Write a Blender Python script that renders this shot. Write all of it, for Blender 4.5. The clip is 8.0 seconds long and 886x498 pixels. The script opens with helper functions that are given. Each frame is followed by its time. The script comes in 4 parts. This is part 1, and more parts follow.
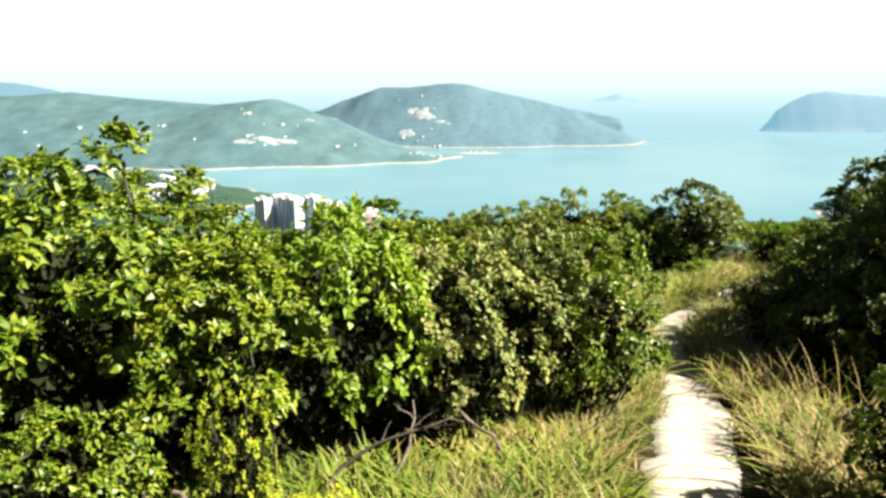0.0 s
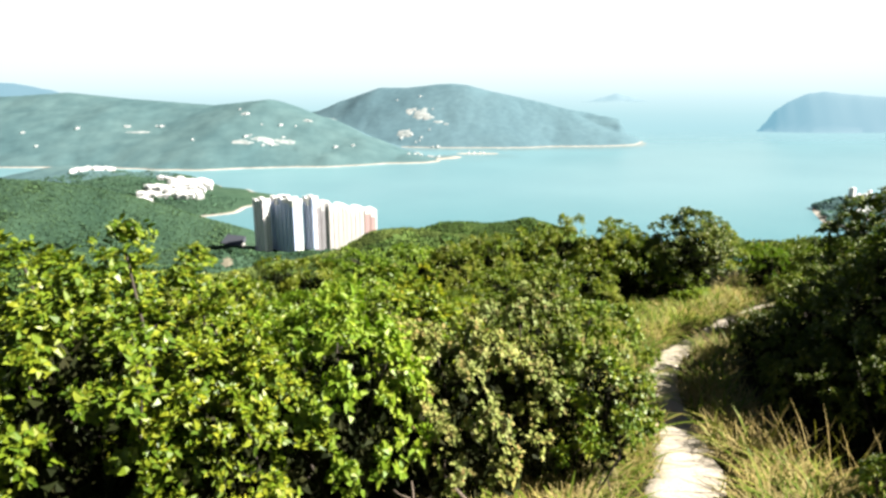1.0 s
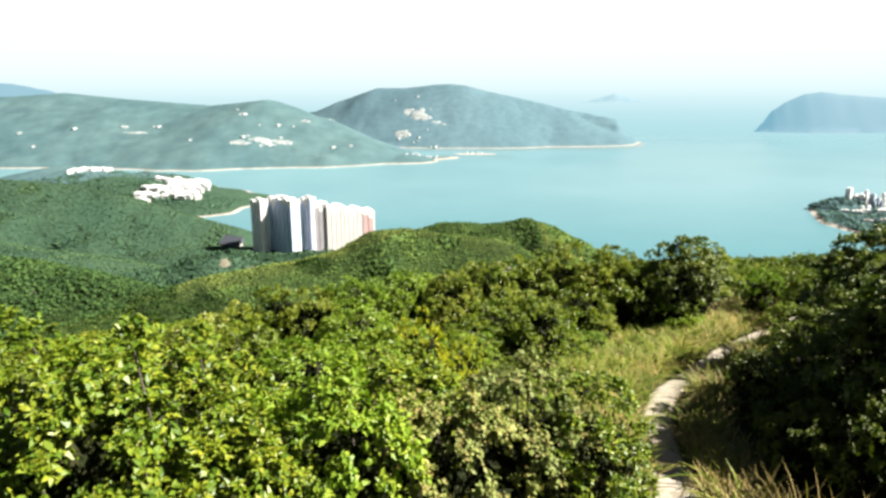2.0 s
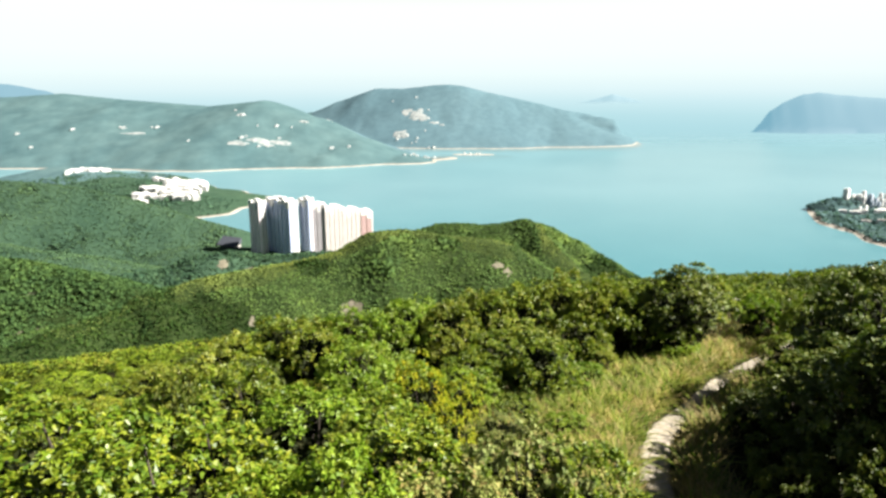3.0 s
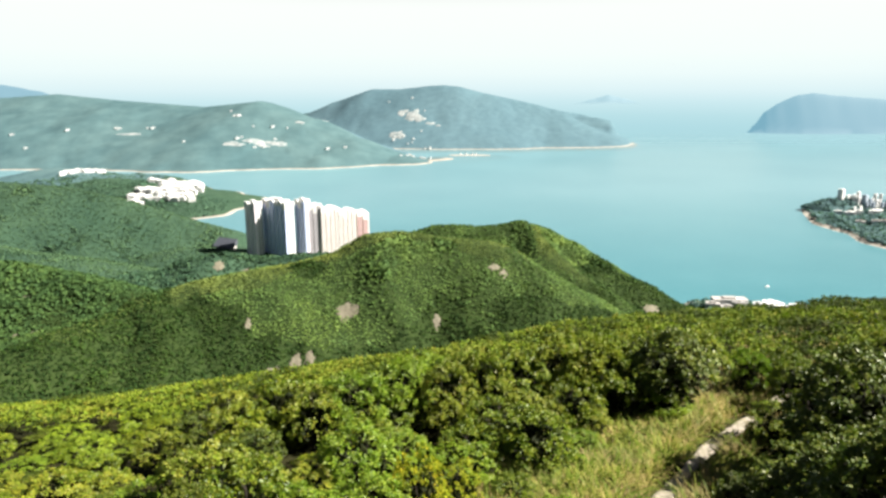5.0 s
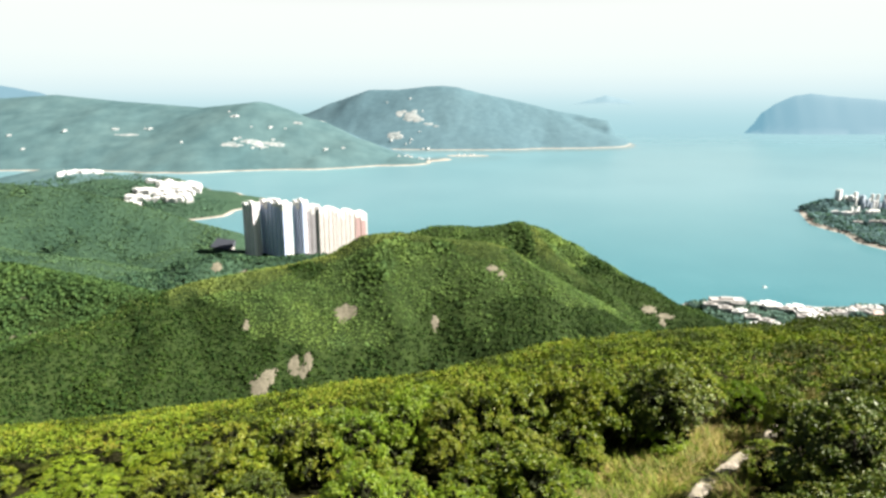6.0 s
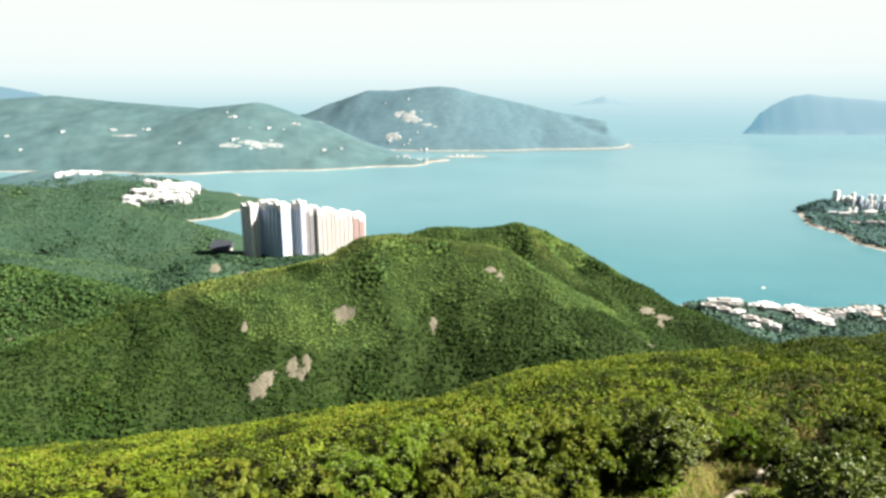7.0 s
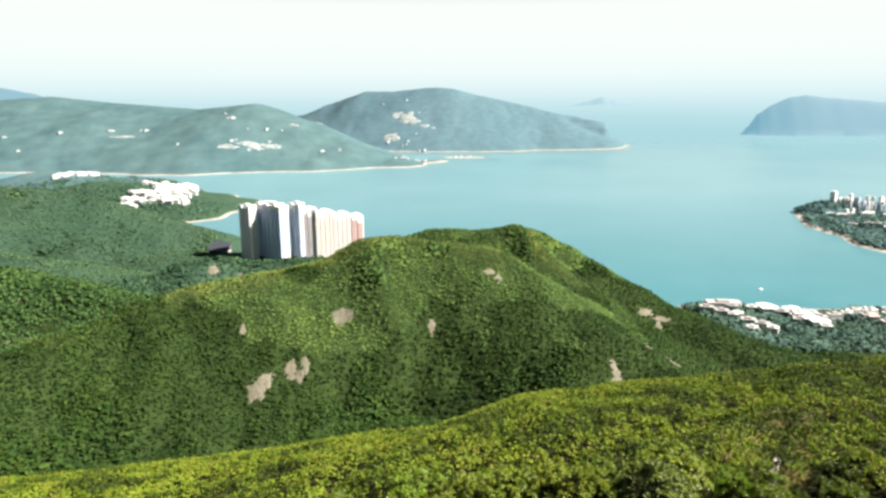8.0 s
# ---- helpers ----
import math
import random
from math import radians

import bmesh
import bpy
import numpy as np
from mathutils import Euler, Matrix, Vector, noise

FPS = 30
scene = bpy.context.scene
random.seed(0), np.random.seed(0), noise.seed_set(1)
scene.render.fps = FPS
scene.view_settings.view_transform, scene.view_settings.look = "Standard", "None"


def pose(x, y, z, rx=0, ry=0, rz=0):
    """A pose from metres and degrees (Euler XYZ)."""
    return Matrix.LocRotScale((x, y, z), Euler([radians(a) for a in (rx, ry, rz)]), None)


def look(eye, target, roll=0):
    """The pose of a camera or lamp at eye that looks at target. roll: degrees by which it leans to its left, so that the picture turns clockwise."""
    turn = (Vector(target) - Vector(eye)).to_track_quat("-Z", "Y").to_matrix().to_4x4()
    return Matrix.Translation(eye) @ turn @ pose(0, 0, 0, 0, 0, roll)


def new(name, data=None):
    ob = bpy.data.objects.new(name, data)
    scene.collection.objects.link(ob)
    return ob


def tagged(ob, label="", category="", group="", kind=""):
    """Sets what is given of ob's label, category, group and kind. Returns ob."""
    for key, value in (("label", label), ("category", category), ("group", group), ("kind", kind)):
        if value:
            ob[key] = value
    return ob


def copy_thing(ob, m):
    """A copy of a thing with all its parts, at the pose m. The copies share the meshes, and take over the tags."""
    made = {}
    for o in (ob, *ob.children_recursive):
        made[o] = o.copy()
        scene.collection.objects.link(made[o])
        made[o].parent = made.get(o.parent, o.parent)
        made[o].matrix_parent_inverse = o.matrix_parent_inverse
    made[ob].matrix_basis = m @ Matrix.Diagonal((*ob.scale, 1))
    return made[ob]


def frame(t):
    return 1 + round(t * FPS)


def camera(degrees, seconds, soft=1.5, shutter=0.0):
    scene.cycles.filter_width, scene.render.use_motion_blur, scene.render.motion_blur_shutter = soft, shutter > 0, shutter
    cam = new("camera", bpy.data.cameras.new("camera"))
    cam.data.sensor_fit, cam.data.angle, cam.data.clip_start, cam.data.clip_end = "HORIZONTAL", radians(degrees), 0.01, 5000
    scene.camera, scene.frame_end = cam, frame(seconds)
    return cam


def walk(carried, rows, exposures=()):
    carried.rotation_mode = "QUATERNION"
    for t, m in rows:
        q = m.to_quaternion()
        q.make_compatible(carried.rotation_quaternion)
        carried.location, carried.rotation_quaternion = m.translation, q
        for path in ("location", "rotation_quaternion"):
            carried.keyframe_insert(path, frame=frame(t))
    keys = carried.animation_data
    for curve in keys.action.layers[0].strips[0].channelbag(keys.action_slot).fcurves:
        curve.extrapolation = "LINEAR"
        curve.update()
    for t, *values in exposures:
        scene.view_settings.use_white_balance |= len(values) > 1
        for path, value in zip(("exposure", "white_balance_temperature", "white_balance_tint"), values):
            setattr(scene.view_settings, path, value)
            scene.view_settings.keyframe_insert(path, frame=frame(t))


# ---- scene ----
cam = camera(68.0, 8.0, soft=2.8)
PATH = [
    (0.0, 0.0, 0.0, 2.66, 0.21, -13.77),
    (0.5, 0.0, 0.018, 2.929, 0.13, -13.76),
    (1.0, 0.002, 0.031, 3.198, 0.07, -13.75),
    (1.5, 0.0, 0.044, 3.476, -0.03, -13.74),
    (3.0, -0.02, 0.083, 4.325, -0.28, -13.69),
    (3.5, -0.025, 0.1, 4.635, -0.36, -13.68),
    (4.0, -0.031, 0.112, 4.943, -0.46, -13.68),
    (4.5, -0.038, 0.115, 5.267, -0.54, -13.67),
    (6.0, -0.07, 0.098, 6.432, -0.79, -13.62),
    (6.5, -0.076, 0.088, 6.893, -0.87, -13.6),
    (7.0, -0.078, 0.078, 7.402, -0.94, -13.58),
    (7.5, -0.08, 0.055, 7.986, -1.01, -13.54),
    (8.0, -0.08, 0.022, 8.66, -1.09, -13.51),
]
walk(cam, [(t, pose(x, y, z, 90 + pitch, 0, yaw)) for t, x, y, z, yaw, pitch in PATH], exposures=[(0.0, 2.40), (1.5, 2.33), (3.5, 2.21), (8.0, 2.18)])

# ---- daylight: hazy afternoon sun from the right, bright sky ----
SUN_AZ, SUN_EL = 98.0, 42.0          # degrees right of the way the camera looks, and above the horizon
sun_way = Vector((math.sin(radians(SUN_AZ)) * math.cos(radians(SUN_EL)), math.cos(radians(SUN_AZ)) * math.cos(radians(SUN_EL)), math.sin(radians(SUN_EL))))
sun = new("sun", bpy.data.lights.new("sun", "SUN"))
sun.data.energy, sun.data.angle, sun.data.color = 5.0, radians(0.6), (1.0, 0.94, 0.84)
sun.matrix_world = look(sun_way * 50, (0, 0, 0))

world = bpy.data.worlds.new("sky")
scene.world = world
world.use_nodes = True
wt = world.node_tree
wt.nodes.clear()
w_out = wt.nodes.new("ShaderNodeOutputWorld")
w_bg = wt.nodes.new("ShaderNodeBackground")
w_sky = wt.nodes.new("ShaderNodeTexSky")
w_sky.sky_type, w_sky.sun_disc = "NISHITA", False
w_sky.sun_elevation, w_sky.sun_rotation = radians(SUN_EL), radians(SUN_AZ)
w_sky.dust_density, w_sky.air_density = 2.5, 1.0
w_tc = wt.nodes.new("ShaderNodeTexCoord")
w_sep = wt.nodes.new("ShaderNodeSeparateXYZ")
wt.links.new(w_tc.outputs["Generated"], w_sep.inputs[0])
w_ramp = wt.nodes.new("ShaderNodeValToRGB")     # sea haze up to the white haze of the horizon
w_map = wt.nodes.new("ShaderNodeMapRange")
w_map.inputs[1].default_value, w_map.inputs[2].default_value = -0.075, 0.12
wt.links.new(w_sep.outputs[2], w_map.inputs[0])
wt.links.new(w_map.outputs[0], w_ramp.inputs[0])
els = w_ramp.color_ramp.elements
els[0].position, els[0].color = 0.0, (0.33, 0.56, 0.60, 1)
els[1].position, els[1].color = 1.0, (0.785, 0.82, 0.79, 1)
for where, colour in ((0.13, (0.365, 0.585, 0.63, 1)), (0.20, (0.40, 0.61, 0.65, 1)), (0.30, (0.49, 0.67, 0.705, 1)), (0.385, (0.595, 0.73, 0.75, 1)), (0.50, (0.69, 0.785, 0.78, 1)), (0.64, (0.745, 0.81, 0.785, 1)), (0.86, (0.775, 0.815, 0.785, 1))):
    e = els.new(where)
    e.color = colour
w_scale = wt.nodes.new("ShaderNodeMix")
w_scale.data_type, w_scale.blend_type = "RGBA", "MULTIPLY"
w_scale.inputs[0].default_value = 1.0
w_scale.inputs[7].default_value = (0.034, 0.034, 0.034, 1)
wt.links.new(w_sky.outputs[0], w_scale.inputs[6])
w_fac = wt.nodes.new("ShaderNodeMapRange")      # haze gives way to open sky overhead
w_fac.inputs[1].default_value, w_fac.inputs[2].default_value = 0.11, 0.20
w_fac.interpolation_type = "SMOOTHSTEP"
wt.links.new(w_sep.outputs[2], w_fac.inputs[0])
w_mix = wt.nodes.new("ShaderNodeMix")
w_mix.data_type = "RGBA"
wt.links.new(w_fac.outputs[0], w_mix.inputs[0])
wt.links.new(w_ramp.outputs[0], w_mix.inputs[6])
wt.links.new(w_scale.outputs[2], w_mix.inputs[7])
wt.links.new(w_mix.outputs[2], w_bg.inputs[0])
w_bg.inputs[1].default_value = 0.2735
wt.links.new(w_bg.outputs[0], w_out.inputs[0])


# ---- materials ----
def shader(name):
    m = bpy.data.materials.new(name)
    m.use_nodes = True
    nt = m.node_tree
    return m, nt, nt.nodes["Principled BSDF"], nt.nodes["Material Output"]


def noise_node(nt, scale, detail=4.0, rough=0.6, coords="Object"):
    tc = nt.nodes.new("ShaderNodeTexCoord")
    n = nt.nodes.new("ShaderNodeTexNoise")
    n.inputs["Scale"].default_value, n.inputs["Detail"].default_value, n.inputs["Roughness"].default_value = scale, detail, rough
    nt.links.new(tc.outputs[coords], n.inputs["Vector"])
    return n.outputs["Fac"]


def ramp_node(nt, fac, stops):
    r = nt.nodes.new("ShaderNodeValToRGB")
    e = r.color_ramp.elements
    e[0].position, e[0].color = stops[0][0], (*stops[0][1], 1)
    e[1].position, e[1].color = stops[-1][0], (*stops[-1][1], 1)
    for p, c in stops[1:-1]:
        e.new(p).color = (*c, 1)
    nt.links.new(fac, r.inputs[0])
    return r.outputs[0]


def blend_node(nt, fac, a, b, kind="MIX"):
    m = nt.nodes.new("ShaderNodeMix")
    m.data_type, m.blend_type = "RGBA", kind
    for slot, value in ((0, fac), (6, a), (7, b)):
        if isinstance(value, (int, float)):
            m.inputs[slot].default_value = value
        elif isinstance(value, tuple):
            m.inputs[slot].default_value = (*value, 1)
        else:
            nt.links.new(value, m.inputs[slot])
    return m.outputs[2]


def bump_node(nt, bsdf, height, strength, distance):
    b = nt.nodes.new("ShaderNodeBump")
    b.inputs["Strength"].default_value, b.inputs["Distance"].default_value = strength, distance
    nt.links.new(height, b.inputs["Height"])
    nt.links.new(b.outputs[0], bsdf.inputs["Normal"])


def surface(name, stops, scale, fine_stops, fine_scale, rough=0.85, bump=0.3, distance=0.02, spec=0.3, shore=0.0):
    """Two scales of noise: broad colour changes and fine grain multiplied in, with relief."""
    m, nt, b, _ = shader(name)
    broad = ramp_node(nt, noise_node(nt, scale), stops)
    fine = noise_node(nt, fine_scale, 5.0)
    colour = blend_node(nt, 1.0, broad, ramp_node(nt, fine, fine_stops), "MULTIPLY")
    if shore:       # sand and bare rock up to this height over the water
        pos = nt.nodes.new("ShaderNodeSeparateXYZ")
        nt.links.new(nt.nodes.new("ShaderNodeNewGeometry").outputs["Position"], pos.inputs[0])
        wash = nt.nodes.new("ShaderNodeMapRange")
        wash.inputs[1].default_value, wash.inputs[2].default_value = -297.3 + shore, -297.3 + shore * 1.4
        nt.links.new(pos.outputs[2], wash.inputs[0])
        colour = blend_node(nt, wash.outputs[0], ramp_node(nt, noise_node(nt, 0.03), [(0.3, (0.17, 0.155, 0.135)), (0.7, (0.28, 0.26, 0.23))]), colour)
    nt.links.new(colour, b.inputs["Base Color"])
    b.inputs["Roughness"].default_value = rough
    b.inputs["Specular IOR Level"].default_value = spec
    bump_node(nt, b, fine, bump, distance)
    return m


def leafy(name, colours, rough=0.42, through_light=0.24, spread=0.06, patch=1.3, broad=0.0):
    """Leaves: every leaf has its own tone, every plant its own shift; light shines through them."""
    m, nt, b, out = shader(name)
    geo = nt.nodes.new("ShaderNodeNewGeometry")
    tone = ramp_node(nt, geo.outputs["Random Per Island"], [(i / (len(colours) - 1), c) for i, c in enumerate(colours)])
    info = nt.nodes.new("ShaderNodeObjectInfo")
    plant = ramp_node(nt, info.outputs["Random"], [(0.0, (1 - spread * 2, 1 - spread, 1 - spread)), (0.5, (1, 1, 1)), (1.0, (1 + spread * 2, 1 + spread, 1 - spread))])
    tone = blend_node(nt, 1.0, tone, plant, "MULTIPLY")
    tone = blend_node(nt, 1.0, tone, ramp_node(nt, noise_node(nt, patch, 3.0), [(0.3, (0.7, 0.75, 0.8)), (0.7, (1.25, 1.2, 1.0))]), "MULTIPLY")
    if broad:
        tone = blend_node(nt, 1.0, tone, ramp_node(nt, noise_node(nt, broad, 2.0), [(0.35, (0.7, 0.78, 0.8)), (0.5, (0.95, 1.0, 1.0)), (0.68, (1.15, 1.13, 1.0))]), "MULTIPLY")
    nt.links.new(tone, b.inputs["Base Color"])
    b.inputs["Roughness"].default_value = rough
    b.inputs["Specular IOR Level"].default_value = 0.22 if rough < 0.5 else 0.08
    t = nt.nodes.new("ShaderNodeBsdfTranslucent")
    nt.links.new(blend_node(nt, 1.0, tone, (1.2, 1.6, 0.45), "MULTIPLY"), t.inputs[0])
    mix = nt.nodes.new("ShaderNodeMixShader")
    mix.inputs[0].default_value = through_light * 0.62
    nt.links.new(b.outputs[0], mix.inputs[1])
    nt.links.new(t.outputs[0], mix.inputs[2])
    nt.links.new(mix.outputs[0], out.inputs[0])
    return m


FINE = [(0.25, (0.55, 0.55, 0.55)), (0.75, (1.25, 1.25, 1.25))]
M_SOIL = surface("dark soil and leaf litter", [(0.3, (0.012, 0.0135, 0.0055)), (0.7, (0.029, 0.028, 0.011))], 0.8, FINE, 25, 0.95, 0.5, 0.02, 0.03)
M_PATH = surface("trodden pale sandy gravel", [(0.3, (0.2592, 0.2278, 0.1833)), (0.7, (0.3422, 0.3038, 0.2508))], 1.2, [(0.3, (0.75, 0.75, 0.75)), (0.7, (1.15, 1.15, 1.15))], 40, 0.95, 0.6, 0.015)
# Dark soil colour carries the shade between the hillside crowns.
M_HILL = surface("soil darkened for shade under scrub", [(0.3, (0.0140, 0.0240, 0.0080)), (0.5, (0.0180, 0.0300, 0.0092)), (0.7, (0.0230, 0.0360, 0.0115))], 0.010, [(0.3, (0.6, 0.65, 0.65)), (0.7, (1.35, 1.3, 1.2))], 0.16, 0.95, 0.8, 1.2, 0.05)
# Wooded slopes are tinted bluer: haze put into the colour.
M_WOOD = surface("wooded hillside tinted for haze", [(0.3, (0.0190, 0.0420, 0.0270)), (0.7, (0.0300, 0.0570, 0.0340))], 0.006, [(0.3, (0.65, 0.7, 0.7)), (0.7, (1.3, 1.25, 1.2))], 0.10, 0.9, 0.8, 1.5, 0.1, 1.6)
# Aerial haze is put into both slope colours, bluer further out.
M_FAR = surface("distant slopes, haze-tinted blue", [(0.3, (0.0400, 0.0780, 0.0860)), (0.7, (0.0540, 0.0930, 0.0975))], 0.003, [(0.3, (0.78, 0.82, 0.84)), (0.7, (1.22, 1.18, 1.16))], 0.013, 0.9, 0.1, 3.0, 0.08, 2.6)
M_FAR_OUT = surface("far headland slopes, bluer for haze", [(0.3, (0.0500, 0.0920, 0.1120)), (0.7, (0.0600, 0.1040, 0.1230))], 0.002, [(0.3, (0.86, 0.88, 0.90)), (0.7, (1.14, 1.12, 1.10))], 0.03, 0.9, 0.1, 3.0, 0.08, 2.6)
M_BARE = surface("weathered granite soil", [(0.3, (0.0819, 0.0743, 0.0504)), (0.7, (0.1386, 0.126, 0.0932))], 0.03, FINE, 0.6, 0.9, 0.5, 0.3)
M_CUT = surface("pale cut rock", [(0.3, (0.125, 0.160, 0.165)), (0.7, (0.230, 0.240, 0.238))], 0.03, FINE, 0.06, 0.9, 0.5, 0.5)
M_BARK = surface("grey-brown bark", [(0.3, (0.024, 0.019, 0.015)), (0.7, (0.060, 0.049, 0.038))], 6, FINE, 60, 0.9, 0.5, 0.004)
M_LEAF = leafy("glossy green leaves", [(0.0365, 0.0700, 0.0052), (0.0730, 0.1140, 0.0075), (0.1100, 0.1440, 0.0100), (0.1500, 0.1640, 0.0145)])
M_LEAF_LIGHT = leafy("bright young leaves", [(0.0900, 0.1560, 0.0115), (0.1340, 0.1960, 0.0150), (0.1780, 0.2200, 0.0210)], 0.45, 0.40)
M_LEAF_GREY = leafy("grey-green leaves", [(0.0998, 0.1270, 0.0378), (0.1497, 0.1779, 0.0529), (0.1995, 0.2117, 0.0756), (0.1663, 0.1270, 0.0529)], 0.5, 0.25)
M_LEAF_YELLOW = leafy("lime and yellowed leaves", [(0.15, 0.20, 0.018), (0.24, 0.27, 0.022), (0.34, 0.29, 0.026)], 0.5, 0.4)
# Shade of the trailside shrubs is put into this leaf colour.
M_LEAF_DARK = leafy("green leaves darkened for shade", [(0.0320, 0.0540, 0.0062), (0.0600, 0.0860, 0.0095), (0.1000, 0.1060, 0.0160)], 0.45, 0.25)
# Near-black colour paints the shade inside the crowns.
M_LEAF_INNER = leafy("near-black leaves for crown shade", [(0.007, 0.010, 0.003), (0.012, 0.016, 0.004), (0.018, 0.018, 0.007)], 0.7, 0.04)
M_LEAF_OLIVE = leafy("olive and rusty leaves", [(0.1000, 0.1400, 0.0120), (0.1460, 0.1800, 0.0170), (0.2000, 0.1850, 0.0250)], 0.45, 0.32)
# Hill foliage tones turn bluer with distance: haze put into the colour.
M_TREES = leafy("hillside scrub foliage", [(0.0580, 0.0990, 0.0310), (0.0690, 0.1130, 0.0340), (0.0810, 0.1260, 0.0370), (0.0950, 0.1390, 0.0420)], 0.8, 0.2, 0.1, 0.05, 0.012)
# Crest grass, lightened: sunlight on the crest is put into the colour.
M_TREES_CREST = leafy("olive crest scrub, coloured sunlit", [(0.0760, 0.1020, 0.0290), (0.0900, 0.1150, 0.0320), (0.1050, 0.1270, 0.0370)], 0.8, 0.2, 0.1, 0.05, 0.012)
# Leaf colour is blue and pale because haze is painted into it.
M_TREES_HAZY = leafy("trees across the bay tinted for haze", [(0.060, 0.112, 0.128), (0.072, 0.128, 0.142), (0.086, 0.142, 0.155)], 0.9, 0.25, 0.05, 0.05)
# Woodland green, further darkened for the slopes turned from the sun.
M_TREES_LOW = leafy("lower slope foliage, darkened for shade", [(0.0110, 0.0260, 0.0060), (0.0160, 0.0340, 0.0074), (0.0230, 0.0430, 0.0090), (0.0320, 0.0530, 0.0116)], 0.8, 0.22, 0.1, 0.08, 0.014)
# The shading down the gullies is put into this darker foliage.
M_TREES_GULLY = leafy("gully foliage, darkened for shade", [(0.0260, 0.0560, 0.0190), (0.0350, 0.0690, 0.0220), (0.0470, 0.0830, 0.0260)], 0.8, 0.2, 0.1, 0.08)
M_TREES_HEAD = leafy("low headland foliage, haze-tinted", [(0.0300, 0.0670, 0.0520), (0.0370, 0.0780, 0.0600), (0.0440, 0.0880, 0.0660)], 0.85, 0.1, 0.06, 0.03)
M_TREES_SIDE = leafy("side hill scrub foliage, haze-tinted", [(0.0270, 0.0560, 0.0210), (0.0360, 0.0690, 0.0245), (0.0470, 0.0820, 0.0285)], 0.8, 0.2, 0.1, 0.10, 0.014)
M_TREES_FAR = leafy("far wooded slope foliage, haze-tinted", [(0.0270, 0.0570, 0.0370), (0.0370, 0.0720, 0.0450), (0.0490, 0.0860, 0.0520)], 0.8, 0.12, 0.08, 0.05, 0.006)
M_TREES_KNOLL = leafy("dark woodland foliage", [(0.0190, 0.0440, 0.0270), (0.0280, 0.0580, 0.0330), (0.0410, 0.0720, 0.0390)], 0.8, 0.12, 0.1, 0.05)
# Village trees: the blue in the leaves is painted haze.
M_TREES_SHORE = leafy("shore trees tinted blue for haze", [(0.0276, 0.0609, 0.0650), (0.0414, 0.0839, 0.0875), (0.0598, 0.1058, 0.1075)], 0.85, 0.08, 0.1, 0.05)
M_GRASS_DRY = leafy("dry straw grass", [(0.170, 0.128, 0.048), (0.250, 0.195, 0.080), (0.340, 0.270, 0.130)], 0.6, 0.3)
M_GRASS = leafy("green grass blades", [(0.0652, 0.0942, 0.0126), (0.1014, 0.1377, 0.0189), (0.1739, 0.1811, 0.0378)], 0.5, 0.35)


def water():
    m, nt, b, out = shader("sea water")
    sea_tone = ramp_node(nt, noise_node(nt, 0.0022, 3.0), [(0.35, (0.088, 0.168, 0.193)), (0.65, (0.100, 0.184, 0.208))])
    place = nt.nodes.new("ShaderNodeSeparateXYZ")
    nt.links.new(nt.nodes.new("ShaderNodeTexCoord").outputs["Object"], place.inputs[0])
    off = nt.nodes.new("ShaderNodeMapRange")        # sky reflection put into the colour: teal near, paler further out
    off.inputs[1].default_value, off.inputs[2].default_value = 750, 2000
    nt.links.new(place.outputs[1], off.inputs[0])
    bay = ramp_node(nt, noise_node(nt, 0.006, 3.0), [(0.35, (0.030, 0.110, 0.130)), (0.65, (0.039, 0.125, 0.146))])
    sea_tone = blend_node(nt, off.outputs[0], bay, sea_tone)
    nt.links.new(sea_tone, b.inputs["Base Color"])
    b.inputs["Roughness"].default_value, b.inputs["IOR"].default_value = 0.28, 1.33
    bump_node(nt, b, noise_node(nt, 0.11, 6.0, 0.65), 0.5, 0.6)
    # haze is put into the sheet: it turns see-through towards its far rim
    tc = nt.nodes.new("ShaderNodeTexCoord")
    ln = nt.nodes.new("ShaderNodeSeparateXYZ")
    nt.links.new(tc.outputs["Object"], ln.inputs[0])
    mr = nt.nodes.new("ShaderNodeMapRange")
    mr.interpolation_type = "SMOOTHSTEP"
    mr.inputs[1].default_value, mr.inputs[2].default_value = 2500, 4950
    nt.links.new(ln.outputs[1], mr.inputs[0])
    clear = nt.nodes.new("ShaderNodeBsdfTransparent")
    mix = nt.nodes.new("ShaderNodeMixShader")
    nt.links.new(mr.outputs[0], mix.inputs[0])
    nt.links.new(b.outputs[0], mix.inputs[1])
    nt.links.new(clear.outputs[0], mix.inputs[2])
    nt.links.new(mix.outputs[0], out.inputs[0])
    return m


M_SEA = water()
WALL = [(0.3, (0.9, 0.9, 0.9)), (0.7, (1.05, 1.05, 1.05))]
M_CREAM = surface("cream tower render", [(0.3, (0.555, 0.5175, 0.4875)), (0.7, (0.615, 0.5775, 0.555))], 0.05, WALL, 0.8, 0.8, 0.1, 0.02)
# Pale towers: the bluish shade on their fronts is put into these colours.
M_BLUE_SHADE = surface("pale tower wall tinted blue for shade", [(0.3, (0.50, 0.58, 0.82)), (0.7, (0.58, 0.66, 0.88))], 0.05, WALL, 0.8, 0.8, 0.1, 0.02)
M_MAUVE_SHADE = surface("mauve tower render", [(0.3, (0.76, 0.70, 0.76)), (0.7, (0.83, 0.77, 0.82))], 0.05, WALL, 0.8, 0.8, 0.1, 0.02)
M_GREY_SHADE = surface("grey-mauve tower render", [(0.3, (0.36, 0.34, 0.36)), (0.7, (0.43, 0.41, 0.43))], 0.05, WALL, 0.8, 0.8, 0.1, 0.02)
